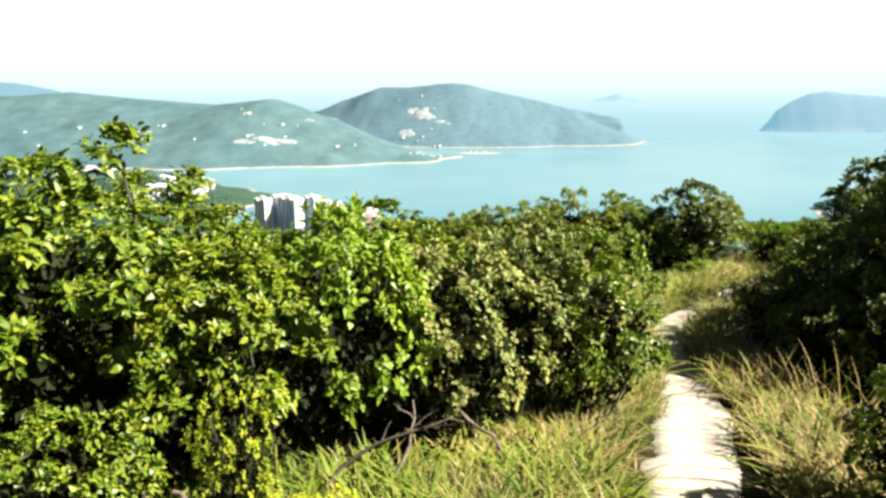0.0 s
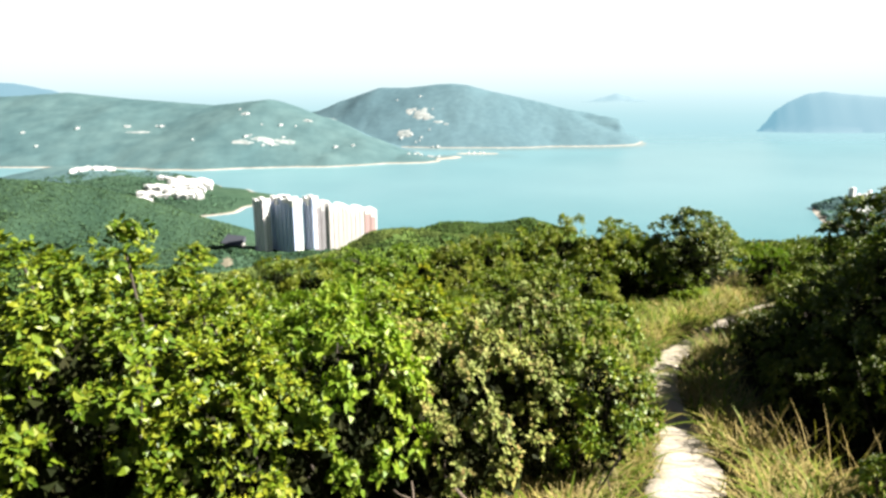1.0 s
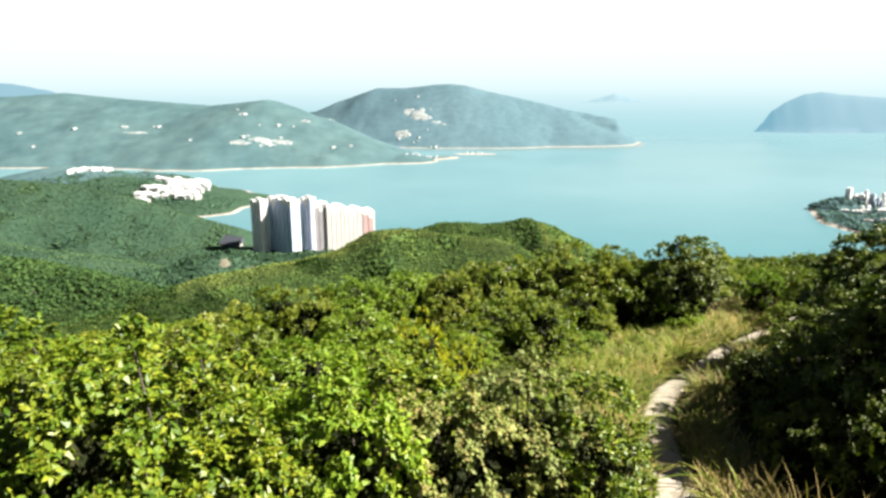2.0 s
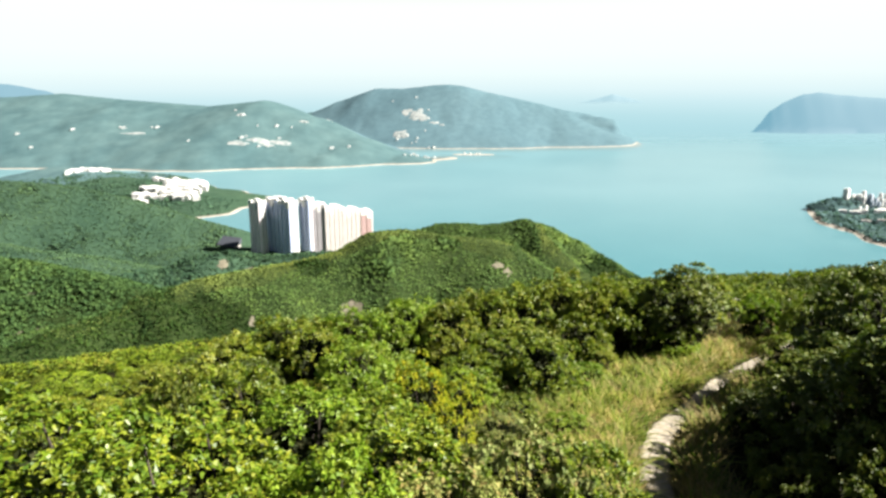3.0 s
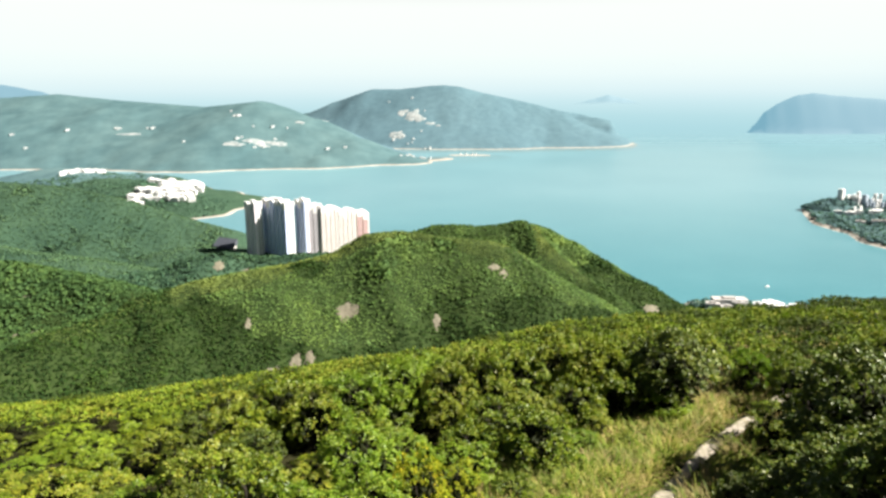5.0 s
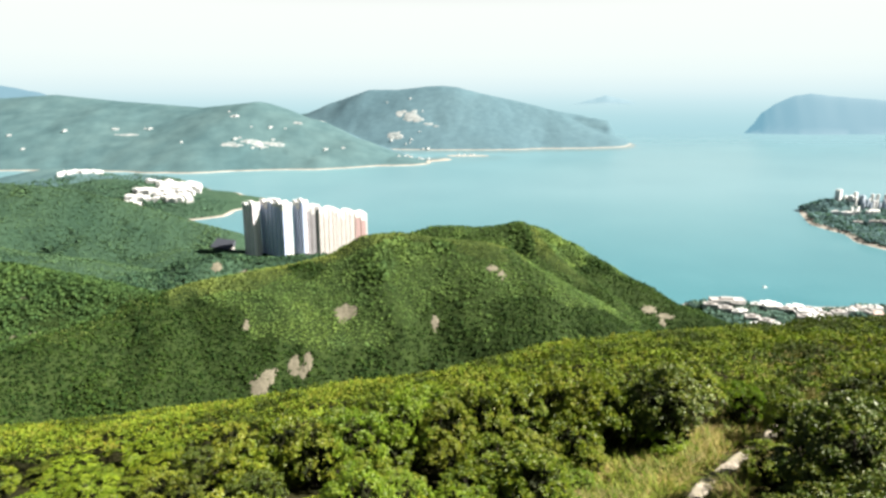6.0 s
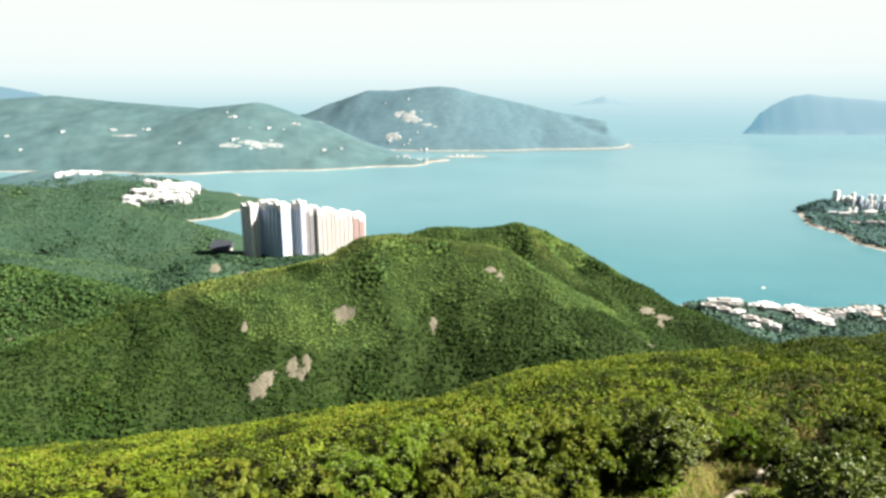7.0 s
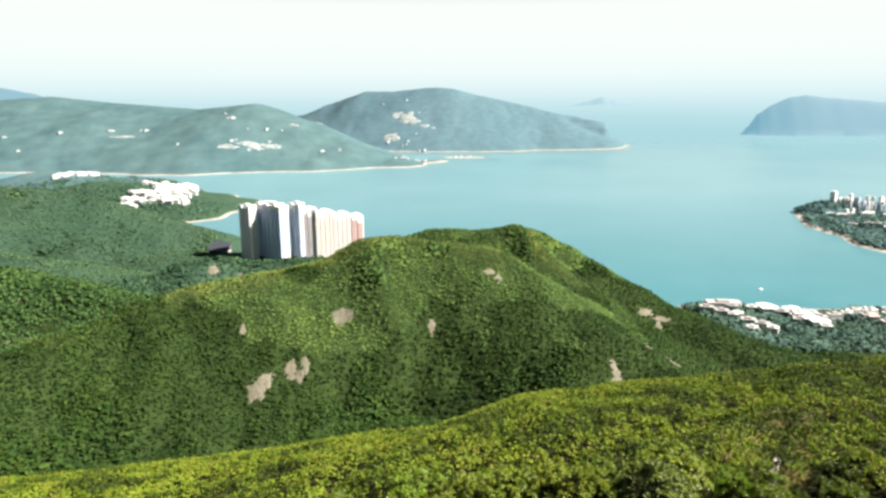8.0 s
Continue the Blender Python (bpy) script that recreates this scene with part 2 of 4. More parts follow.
M_PINK = surface("pink tower render", [(0.3, (0.4125, 0.27, 0.255)), (0.7, (0.465, 0.315, 0.3))], 0.05, WALL, 0.8, 0.8, 0.1, 0.02)
M_WHITE = surface("white render", [(0.3, (0.5772, 0.5772, 0.5694)), (0.7, (0.6396, 0.6396, 0.6318))], 0.05, WALL, 0.8, 0.75, 0.1, 0.02)
M_PLASTER = surface("weathered white plaster", [(0.3, (0.36, 0.365, 0.36)), (0.7, (0.44, 0.445, 0.44))], 0.05, WALL, 0.8, 0.8, 0.1, 0.02)
# White walls dulled to grey: the haze before them is in the colour.
M_PALE = surface("pale render dulled for haze", [(0.3, (0.26, 0.29, 0.29)), (0.7, (0.32, 0.34, 0.34))], 0.05, WALL, 0.8, 0.8, 0.1, 0.02)
# Haze and shaded walls are put into this grey-blue.
M_SHADE = surface("render toned grey-blue for haze and shade", [(0.3, (0.23, 0.28, 0.34)), (0.7, (0.31, 0.36, 0.42))], 0.05, WALL, 0.8, 0.8, 0.1, 0.02)
M_TILE = surface("faded terracotta roof", [(0.3, (0.30, 0.22, 0.19)), (0.7, (0.38, 0.29, 0.25))], 0.2, WALL, 2, 0.85, 0.1, 0.02)
M_ROOF = surface("grey roof", [(0.3, (0.22, 0.21, 0.205)), (0.7, (0.31, 0.295, 0.285))], 0.2, WALL, 2, 0.8, 0.1, 0.02)


def glass():
    m, nt, b, _ = shader("dark window glass")
    nt.links.new(ramp_node(nt, noise_node(nt, 0.4, 2.0), [(0.3, (0.10, 0.105, 0.125)), (0.7, (0.15, 0.155, 0.175))]), b.inputs["Base Color"])
    b.inputs["Roughness"].default_value = 0.5
    b.inputs["Specular IOR Level"].default_value = 0.2
    return m


M_GLASS = glass()


# ---- small tools ----
def mesh_of(name, verts, faces, mats=(), index=None, smooth=False):
    """A mesh from an array of points and an array of faces, all triangles or all quads."""
    verts, faces = np.asarray(verts, np.float32), np.asarray(faces, np.int32)
    n, k = faces.shape
    me = bpy.data.meshes.new(name)
    me.vertices.add(len(verts))
    me.vertices.foreach_set("co", verts.ravel())
    me.loops.add(n * k)
    me.loops.foreach_set("vertex_index", faces.ravel())
    me.polygons.add(n)
    me.polygons.foreach_set("loop_start", np.arange(0, n * k, k, dtype=np.int32))
    for m in mats:
        me.materials.append(m)
    if index is not None:
        me.polygons.foreach_set("material_index", np.asarray(index, np.int32))
    me.polygons.foreach_set("use_smooth", np.full(n, smooth))
    me.update(calc_edges=True)
    me.validate()
    return me


def hash01(ix, iy, seed):
    h = (ix.astype(np.int64) * 374761393 + iy.astype(np.int64) * 668265263 + seed * 1442695041) & 0xFFFFFFFF
    h = ((h ^ (h >> 13)) * 1274126177) & 0xFFFFFFFF
    return ((h ^ (h >> 16)) & 0xFFFFFF) / float(0xFFFFFF)


def value_noise(x, y, seed=0):
    ix, iy = np.floor(x), np.floor(y)
    fx, fy = x - ix, y - iy
    fx, fy = fx * fx * (3 - 2 * fx), fy * fy * (3 - 2 * fy)
    a, b = hash01(ix, iy, seed), hash01(ix + 1, iy, seed)
    c, d = hash01(ix, iy + 1, seed), hash01(ix + 1, iy + 1, seed)
    return (a * (1 - fx) + b * fx) * (1 - fy) + (c * (1 - fx) + d * fx) * fy - 0.5


def fbm(x, y, seed=0, octaves=4):
    total, amp = 0.0, 1.0
    for k in range(octaves):
        total = total + amp * value_noise(x * 2 ** k + 17 * k, y * 2 ** k - 9 * k, seed + k)
        amp *= 0.5
    return total


def crowns(x, y, seed=0):
    """Rounded tree crowns seen from above: 1 at a crown's middle, 0 in the gaps."""
    ix, iy = np.floor(x), np.floor(y)
    best = np.full(np.shape(x), 9.0)
    for dx in (-1, 0, 1):
        for dy in (-1, 0, 1):
            cx, cy = ix + dx, iy + dy
            px, py = cx + hash01(cx, cy, seed), cy + hash01(cx, cy, seed + 7)
            size = 0.6 + 0.8 * hash01(cx, cy, seed + 13)
            best = np.minimum(best, np.hypot(x - px, y - py) / size)
    return np.sqrt(np.clip(1 - best * best, 0, 1))


# ---- the land ----
SEA = -297.3
TRAIL = [(-0.6, -4.0), (-0.1, -1.8), (0.55, 0.4), (1.2, 2.5), (1.53, 3.6), (1.81, 4.3), (2.15, 5.2), (2.42, 6.5), (2.71, 7.6), (3.22, 8.7), (4.03, 9.8), (5.1, 11.1), (6.5, 12.4), (8.0, 14.0), (10.0, 17.0), (13.0, 21.0)]


def along(x, y, nodes):
    """Distance from a polyline of nodes, and the height there."""
    best = np.full(np.shape(x), 1e9)
    high = np.zeros(np.shape(x))
    for a, b in zip(nodes[:-1], nodes[1:]):
        dx, dy = b[0] - a[0], b[1] - a[1]
        s = np.clip(((x - a[0]) * dx + (y - a[1]) * dy) / (dx * dx + dy * dy), 0, 1)
        d = np.hypot(x - a[0] - s * dx, y - a[1] - s * dy)
        near = d < best
        best = np.where(near, d, best)
        if len(a) > 2:
            high = np.where(near, a[2] + s * (b[2] - a[2]), high)
    return best, high


def crest(x, y, nodes):
    """Distance from a crest line, and the crest's height there, eased from stretch to stretch."""
    best, total, weight = np.full(np.shape(x), 1e9), 0.0, 0.0
    for a, b in zip(nodes[:-1], nodes[1:]):
        d, high = along(x, y, (a, b))
        w = 1.0 / (d + 12.0) ** 5
        total, weight, best = total + w * high, weight + w, np.minimum(best, d)
    return best, total / weight


# crest lines (x, y, height), with the fall of the slope and the rounding of the crest
RIDGES = [
    ([(-2700, 3500, -60), (-2145, 3400, -36), (-1892, 3400, -20), (-1565, 3350, -50), (-1118, 3250, -80), (-819, 3150, -50), (-569, 3050, -128), (-349, 2930, -205), (-169, 2850, -275)], 0.33, 70),
    ([(-802, 4300, -142), (-622, 4250, -71), (-391, 4200, 5), (-213, 4150, 5), (-40, 4120, 24), (47, 4100, 29), (138, 4080, 20), (301, 4050, -20), (601, 4000, -84), (690, 3978, -108)], 0.50, 60),
    ([(-1055, 1360, -174), (-881, 1340, -180), (-818, 1330, -183), (-734, 1320, -192), (-652, 1310, -206), (-581, 1300, -222), (-523, 1290, -239), (-464, 1280, -253), (-385, 1270, -271), (-333, 1255, -299)], 0.42, 18),
    ([(-528, 660, -167), (-419, 610, -158), (-377, 595, -158), (-338, 580, -160), (-300, 565, -163), (-264, 550, -165), (-227, 530, -175)], 0.55, 20),
    ([(-393, 850, -251), (-364, 860, -237), (-337, 875, -224), (-307, 890, -220), (-267, 900, -228), (-219, 900, -227), (-172, 900, -225), (-113, 890, -233)], 0.34, 20),
    ([(-347, 430, -186), (-323, 455, -182), (-294, 490, -178), (-268, 530, -175), (-243, 560, -170), (-225, 565, -165), (-193, 575, -163), (-160, 590, -159), (-126, 605, -156), (-96, 618, -149), (-65, 632, -134), (-42, 640, -133), (-19, 642, -135), (7, 640, -139), (48, 630, -140), (64, 620, -143), (89, 600, -157), (113, 570, -173), (137, 545, -190)], 0.50, 30),
    ([(-1300, 2250, -258), (-1140, 2150, -262), (-900, 1960, -270), (-720, 1840, -265), (-650, 1780, -270), (-610, 1650, -284)], 0.20, 40),
    ([(-460, 1170, -280), (-100, 1165, -282)], 0.20, 30),
    ([(-699, 880, -199), (-569, 850, -212), (-480, 820, -220), (-400, 800, -231), (-362, 790, -244)], 0.40, 40),
    ([(330, 750, -284), (400, 852, -289), (520, 822, -289), (700, 832, -289), (1000, 830, -280)], 0.16, 15),
    ([(-300, 330, -226), (0, 350, -226), (250, 500, -266), (400, 700, -284)], 0.17, 30),
    ([(-150, 2830, -292), (20, 2960, -293)], 0.10, 20),
    ([(90, 3130, -295), (230, 3130, -295)], 0.12, 15),
    ([(948, 1622, -291), (975, 1630, -276), (1010, 1645, -267), (1060, 1655, -268), (1130, 1650, -276), (1300, 1600, -274), (1500, 1500, -272)], 0.55, 14),
    ([(400, 700, -284), (560, 700, -284), (900, 720, -280)], 0.11, 40),
    ([(960, 1575, -290), (925, 1475, -290), (935, 1420, -289), (955, 1370, -288), (915, 1290, -290), (930, 1210, -291), (1000, 1150, -287), (1250, 1150, -282)], 0.18, 12),
    ([(1080, 1560, -285), (1060, 1420, -284), (1050, 1250, -284)], 0.12, 30),
    ([(-69, 745, -170), (-29, 750, -157), (2, 755, -149), (24, 758, -149), (51, 760, -152), (71, 760, -151), (99, 758, -145), (116, 755, -150), (155, 740, -167), (190, 720, -187), (225, 700, -207), (257, 680, -223), (291, 655, -232), (324, 620, -244)], 0.50, 22),
    ([(106, 745, -148), (122, 700, -167), (147, 665, -183), (176, 635, -201), (208, 605, -221), (234, 580, -234)], 0.50, 16),
    ([(601, 4000, -84), (796, 3950, -130), (930, 3895, -150), (1005, 3870, -168)], 2.4, 25),
    ([(-1000, 2230, -275), (-880, 2150, -272), (-790, 2040, -271), (-720, 1930, -271), (-670, 1800, -273), (-625, 1680, -281), (-605, 1580, -291)], 0.42, 25),
]


def steep(d, limit, bend=0.02):
    """A fall that starts gently and goes on at an even slope."""
    d = np.maximum(d, 0)
    return np.where(d < limit, bend * d * d, bend * limit * limit + 2 * bend * limit * (d - limit))


def near_hill(x, y):
    """The hilltop: an even fall away from the trail head, rounding over at the brow and down to the left."""
    brow = np.clip((y - 5) / 9, 0, 1)
    z = 0.71 - 0.137 * np.clip(y, -30, 1e9)
    z = z - steep(y - 0.286 * np.maximum(x, 0) - 10.3 - np.clip(0.52 * x, 0, 2.2), 16.4, 0.014)
    z = z - brow * steep(2.77 - x, 6.6, 0.0095) - (1 - brow) * 0.62 * steep(-1 - x, 16)
    return z - steep(x - 34, 14) - steep(-12 - y, 14)


def hill_mass(x, y):
    """The bare shape of the land, without its plants."""
    r = np.hypot(x, y)
    z = near_hill(x, y)
    z = z + np.clip((r - 25) / 120, 0, 1) * 7 * fbm(x / 45, y / 45, 3)
    for k, (nodes, slope, round_) in enumerate(RIDGES):
        d, high = crest(x, y, nodes)
        h = high - slope * (np.sqrt(d * d + round_ * round_) - round_)
        size = (max(n[2] for n in nodes) - SEA) / 300
        gully = fbm(x / (70 + 260 * size), y / (70 + 260 * size), 20 + k)
        if k in (3, 5, 17, 18):         # hollows between rounded spurs
            gully = -1.5 * np.abs(gully) ** 1.4 - 0.9 * np.abs(fbm(x / 95, y / 95, 90)) ** 1.3
        z = np.maximum(z, h + gully * (85 if k in (3, 5, 17, 18) else 52 if k > 1 else 26) * size * np.clip(d / 160, 0.06, 1))
    return np.maximum(z, SEA - 12)


def ground_height(x, y):
    z = hill_mass(np.asarray(x, float), np.asarray(y, float))
    r = np.hypot(x, y)
    return z + np.where(r < 40, 0.10 * fbm(x / 1.7, y / 1.7, 5, 3), 0)


def one_height(x, y):
    r = math.hypot(x, y)
    if r < 40:          # on the hilltop no far ridge reaches up
        a, b = np.array([x], float), np.array([y], float)
        return float((near_hill(a, b) + min(max((r - 25) / 120, 0), 1) * 7 * fbm(a / 45, b / 45, 3) + 0.10 * fbm(a / 1.7, b / 1.7, 5, 3))[0])
    return float(ground_height(np.array([x], float), np.array([y], float))[0])


# bare patches on the slopes: middle, half widths across and along
BARE = [(-78, 543, 11, 11), (-134, 467, 8, 10), (-128, 474, 6, 8), (-112, 486, 7, 9), (-101, 490, 5, 7), (-104, 482, 4, 7), (0, 540, 4, 8), (54, 590, 8, 5), (62, 584, 4, 6), (230, 666, 10, 7), (246, 660, 9, 6), (240, 650, 4, 9), (148, 486, 4, 14), (146, 477, 4, 6), (211, 528, 9, 4), (190, 532, 5, 4), (-158, 521, 4, 6), (-358, 552, 7, 5), (-343, 510, 10, 6), (-332, 514, 6, 4), (-296, 864, 8, 14), (-258, 866, 8, 6), (-174, 3811, 26, 16), (-125, 3759, 30, 20), (-76, 3714, 30, 18), (-29, 3672, 26, 14), (10, 3646, 20, 10), (-131, 3760, 45, 60), (-95, 3730, 35, 40), (-190, 3800, 30, 40), (-217, 3590, 45, 40), (-190, 3570, 35, 30), (-63, 3400, 50, 30), (-743, 2740, 55, 22), (-657, 2755, 50, 20), (-824, 2700, 45, 20), (-719, 2725, 50, 14), (-1319, 2880, 60, 12), (-601, 2960, 25, 16), (-517, 3130, 25, 20), (-873, 2950, 25, 14)]


def build_ground():
    side = np.radians(43)
    ang = np.concatenate([np.linspace(-side, side, 470), np.linspace(side, 2 * np.pi - side, 86)[1:-1]])
    rad = np.concatenate([[0.0, 0.2], np.geomspace(0.5, 45, 150)[:-1], np.geomspace(45, 290, 40)[:-1], np.geomspace(290, 820, 170)[:-1], np.geomspace(820, 1350, 90)[:-1], np.geomspace(1350, 2300, 50)[:-1], np.geomspace(2300, 5300, 110)])
    rr, aa = np.meshgrid(rad, ang, indexing="ij")
    x, y = rr * np.sin(aa), rr * np.cos(aa)
    z = ground_height(x, y)
    front = np.abs(np.where(aa > np.pi, aa - 2 * np.pi, aa)) < side
    land = z > SEA + 4
    lush = np.clip((rr - 45) / 60, 0, 1) * front * land * np.clip((z - SEA - 4) / 12, 0, 1)
    mid = lush * (rr < 1400)
    z = z + mid * 0.5 * crowns(x / 3.4, y / 3.4, 4)
    z = z + lush * (rr >= 1400) * np.where(rr < 2250, 0.5, 3) * crowns(x / 20, y / 20, 5)
    nr, na = x.shape
    verts = np.stack([x, y, z], -1).reshape(-1, 3)
    i, j = np.meshgrid(np.arange(nr - 1), np.arange(na), indexing="ij")
    a, b = i * na + j, i * na + (j + 1) % na
    faces = np.stack([a, a + na, b + na, b], -1).reshape(-1, 4)
    fx, fy, fz = (verts[faces].mean(1)).T
    keep = (fz > SEA - 11) | (np.hypot(fx, fy) < 1200)
    faces, fx, fy, fz = faces[keep], fx[keep], fy[keep], fz[keep]
    fr = np.hypot(fx, fy)
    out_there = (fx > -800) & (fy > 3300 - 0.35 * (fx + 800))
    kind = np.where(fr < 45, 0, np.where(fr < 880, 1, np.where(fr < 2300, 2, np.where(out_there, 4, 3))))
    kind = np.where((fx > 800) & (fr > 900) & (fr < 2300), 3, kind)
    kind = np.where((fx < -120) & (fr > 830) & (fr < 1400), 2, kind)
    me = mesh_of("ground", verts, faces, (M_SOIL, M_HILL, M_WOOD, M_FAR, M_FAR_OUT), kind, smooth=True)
    return tagged(new("ground", me), "green scrub-covered hills with a pale trail, falling to the sea", "ground", kind="structure")


build_ground()


def build_trail():
    """The trodden trail: a ribbon that follows the ground, hollow in the middle, with a ragged rim of gravel."""
    pts = np.array(TRAIL)
    step = np.arange(1, len(pts) - 2.02, 0.02)
    line = []
    for q in step:
        k, t = int(q), q - int(q)
        p0, p1, p2, p3 = pts[k - 1], pts[k], pts[k + 1], pts[min(k + 2, len(pts) - 1)]
        line.append(0.5 * (2 * p1 + (p2 - p0) * t + (2 * p0 - 5 * p1 + 4 * p2 - p3) * t * t + (3 * p1 - p0 - 3 * p2 + p3) * t ** 3))
    line = np.array(line)
    way = np.gradient(line, axis=0)
    way /= np.linalg.norm(way, axis=1, keepdims=True)
    across = np.stack([way[:, 1], -way[:, 0]], 1)
    run = np.cumsum(np.r_[0, np.linalg.norm(np.diff(line, axis=0), axis=1)])
    u = np.linspace(-1, 1, 15)
    half = 0.30 * (1 + 0.28 * fbm(run / 0.7, run * 0 + 3, 43))[:, None] - 0.030 * np.clip(run - 7.2, 0, 5.3)[:, None]
    ragged = 1 + 0.22 * fbm(run[:, None] / 0.14 + 0 * u, np.sign(u)[None] * 7 + 0 * run[:, None], 44) * np.abs(u)
    x = line[:, :1] + across[:, :1] * half * u * ragged
    y = line[:, 1:] + across[:, 1:] * half * u * ragged
    z = ground_height(x, y) + 0.035 - 0.05 * np.abs(u) ** 6 + 0.012 * fbm(x / 0.11, y / 0.11, 45, 3)
    n, m = x.shape
    a = (np.arange(n - 1)[:, None] * m + np.arange(m - 1)[None]).ravel()
    me = mesh_of("trail", np.stack([x, y, z], -1).reshape(-1, 3), np.stack([a, a + 1, a + m + 1, a + m], 1), (M_PATH,), smooth=True)
    tagged(new("trail", me), "narrow pale sandy hiking trail through the scrub", "path", kind="structure")


build_trail()


def bare_patches():
    """Worn soil and rock laid bare on the slopes, each with a ragged rim."""
    g = np.random.default_rng(12)
    for k, (bx, by, wx, wy) in enumerate(BARE):
        a, q = np.meshgrid(np.linspace(0, 2 * np.pi, 61)[:-1], np.linspace(0.02, 1, 14), indexing="ij")
        rim = 1 + 0.75 * fbm(np.cos(a) * 1.6 + 5 * k, np.sin(a) * 1.6 + 3 * k, 31, 5)
        x, y = bx + wx * rim * q * np.cos(a), by + wy * rim * q * np.sin(a)
        lift = 0.9 if by < 1500 else 5.0
        z = hill_mass(x, y) + lift * (1 - q ** 4) + 0.5 * fbm(x / 3, y / 3, 33)
        i, j = np.meshgrid(np.arange(60), np.arange(13), indexing="ij")
        f = np.stack([i * 14 + j, i * 14 + j + 1, (i + 1) % 60 * 14 + j + 1, (i + 1) % 60 * 14 + j], -1).reshape(-1, 4)
        tagged(new("bare_patch", mesh_of("bare_patch", np.stack([x, y, z], -1).reshape(-1, 3), f, (M_BARE if by < 1500 else M_CUT,), smooth=True)), "pale bare soil and rock on the green slope", "bare ground", kind="structure")


bare_patches()


def build_sea():
    ang = np.linspace(0, 2 * np.pi, 181)[:-1]
    rad = np.array([1.0, 400, 800, 1500, 2500, 3600, 4300, 5000, 6400])
    rr, aa = np.meshgrid(rad, ang, indexing="ij")
    verts = np.stack([rr * np.sin(aa), rr * np.cos(aa), np.zeros_like(rr)], -1).reshape(-1, 3)
    i, j = np.meshgrid(np.arange(len(rad) - 1), np.arange(len(ang)), indexing="ij")
    a, b = i * len(ang) + j, i * len(ang) + (j + 1) % len(ang)
    faces = np.stack([a, b, b + len(ang), a + len(ang)], -1).reshape(-1, 4)
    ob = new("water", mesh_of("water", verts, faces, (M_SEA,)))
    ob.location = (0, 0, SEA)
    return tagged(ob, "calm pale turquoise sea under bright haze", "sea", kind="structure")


build_sea()


# ---- plants ----
def leaf_array(rng, centres, ways, per, length, width, droop=0.15, rounded=False):
    """Rosettes of leaves round twig ends, their faces to the light: four points a leaf or six, folded along its middle."""
    n = len(centres) * per
    w = np.repeat(ways, per, 0) + rng.normal(0, 0.22, (n, 3))
    w /= np.linalg.norm(w, axis=1, keepdims=True)
    spin = np.cross(w, rng.normal(0, 1, (n, 3)))
    spin /= np.linalg.norm(spin, axis=1, keepdims=True) + 1e-6
    d = spin + w * rng.uniform(0.1, 1.05, (n, 1))
    d[:, 2] -= droop * rng.random(n)
    d /= np.linalg.norm(d, axis=1, keepdims=True)
    c = np.repeat(centres, per, 0) + rng.normal(0, length * 0.22, (n, 3))
    side = np.cross(d, w)
    side /= np.linalg.norm(side, axis=1, keepdims=True) + 1e-6
    nrm = np.cross(side, d)
    ln = (length * rng.uniform(0.65, 1.25, n))[:, None]
    wd = (width * rng.uniform(0.75, 1.2, n))[:, None] * 0.5
    if rounded:
        low, high = c + d * ln * 0.36, c + d * ln * 0.74
        v = np.stack([c, low + side * wd + nrm * wd * 0.3, high + side * wd * 0.85 + nrm * wd * 0.2, c + d * ln - nrm * ln * 0.12, high - side * wd * 0.85 + nrm * wd * 0.2, low - side * wd + nrm * wd * 0.3], 1)
        return v.reshape(-1, 3), np.arange(n * 6, dtype=np.int32).reshape(-1, 6)
    mid = c + d * ln * 0.55
    v = np.stack([c, mid + side * wd + nrm * wd * 0.3, c + d * ln - nrm * ln * 0.15, mid - side * wd + nrm * wd * 0.3], 1)
    return v.reshape(-1, 3), np.arange(n * 4, dtype=np.int32).reshape(-1, 4)


def crown_twigs(rng, radius, height, count, lobes=30):
    """Places and ways of twig ends: tufts set over an uneven dome, leafy on top and bare beneath; also the tufts' middles."""
    mids, sizes, ways = [], [], []
    while len(mids) < lobes:
        w = rng.normal(0, 1, 3)
        w[2] = w[2] * 0.9 + 0.25
        w /= np.linalg.norm(w)
        if w[2] < -0.32:
            continue
        q = rng.uniform(0.72, 1.05)
        m = np.array([w[0] * radius * 0.80 * q, w[1] * radius * 0.80 * q, height * (0.47 + 0.40 * w[2] * q)])
        s = radius * rng.uniform(0.12, 0.24)
        if any(np.linalg.norm(m - o) < 0.82 * (s + t) for o, t in zip(mids, sizes)) and rng.random() < 0.93:
            continue
        mids.append(m)
        sizes.append(s)
        ways.append(w)
    mids, sizes, ways = np.array(mids), np.array(sizes), np.array(ways)
    pick = rng.choice(lobes, count, p=sizes ** 2 / (sizes ** 2).sum())
    u = rng.normal(0, 1, (count, 3)) + ways[pick] * 0.7 + np.array([0, 0, 0.75])
    u /= np.linalg.norm(u, axis=1, keepdims=True)
    p = mids[pick] + u * (sizes[pick] * rng.uniform(0.55, 1.0, count))[:, None] * np.array([1.0, 1.0, 0.8])
    up = u * 0.6 + ways[pick] * 0.25 + np.array([0, 0, 0.7])
    up /= np.linalg.norm(up, axis=1, keepdims=True)
    keep = p[:, 2] > 0.08
    return p[keep], up[keep], mids


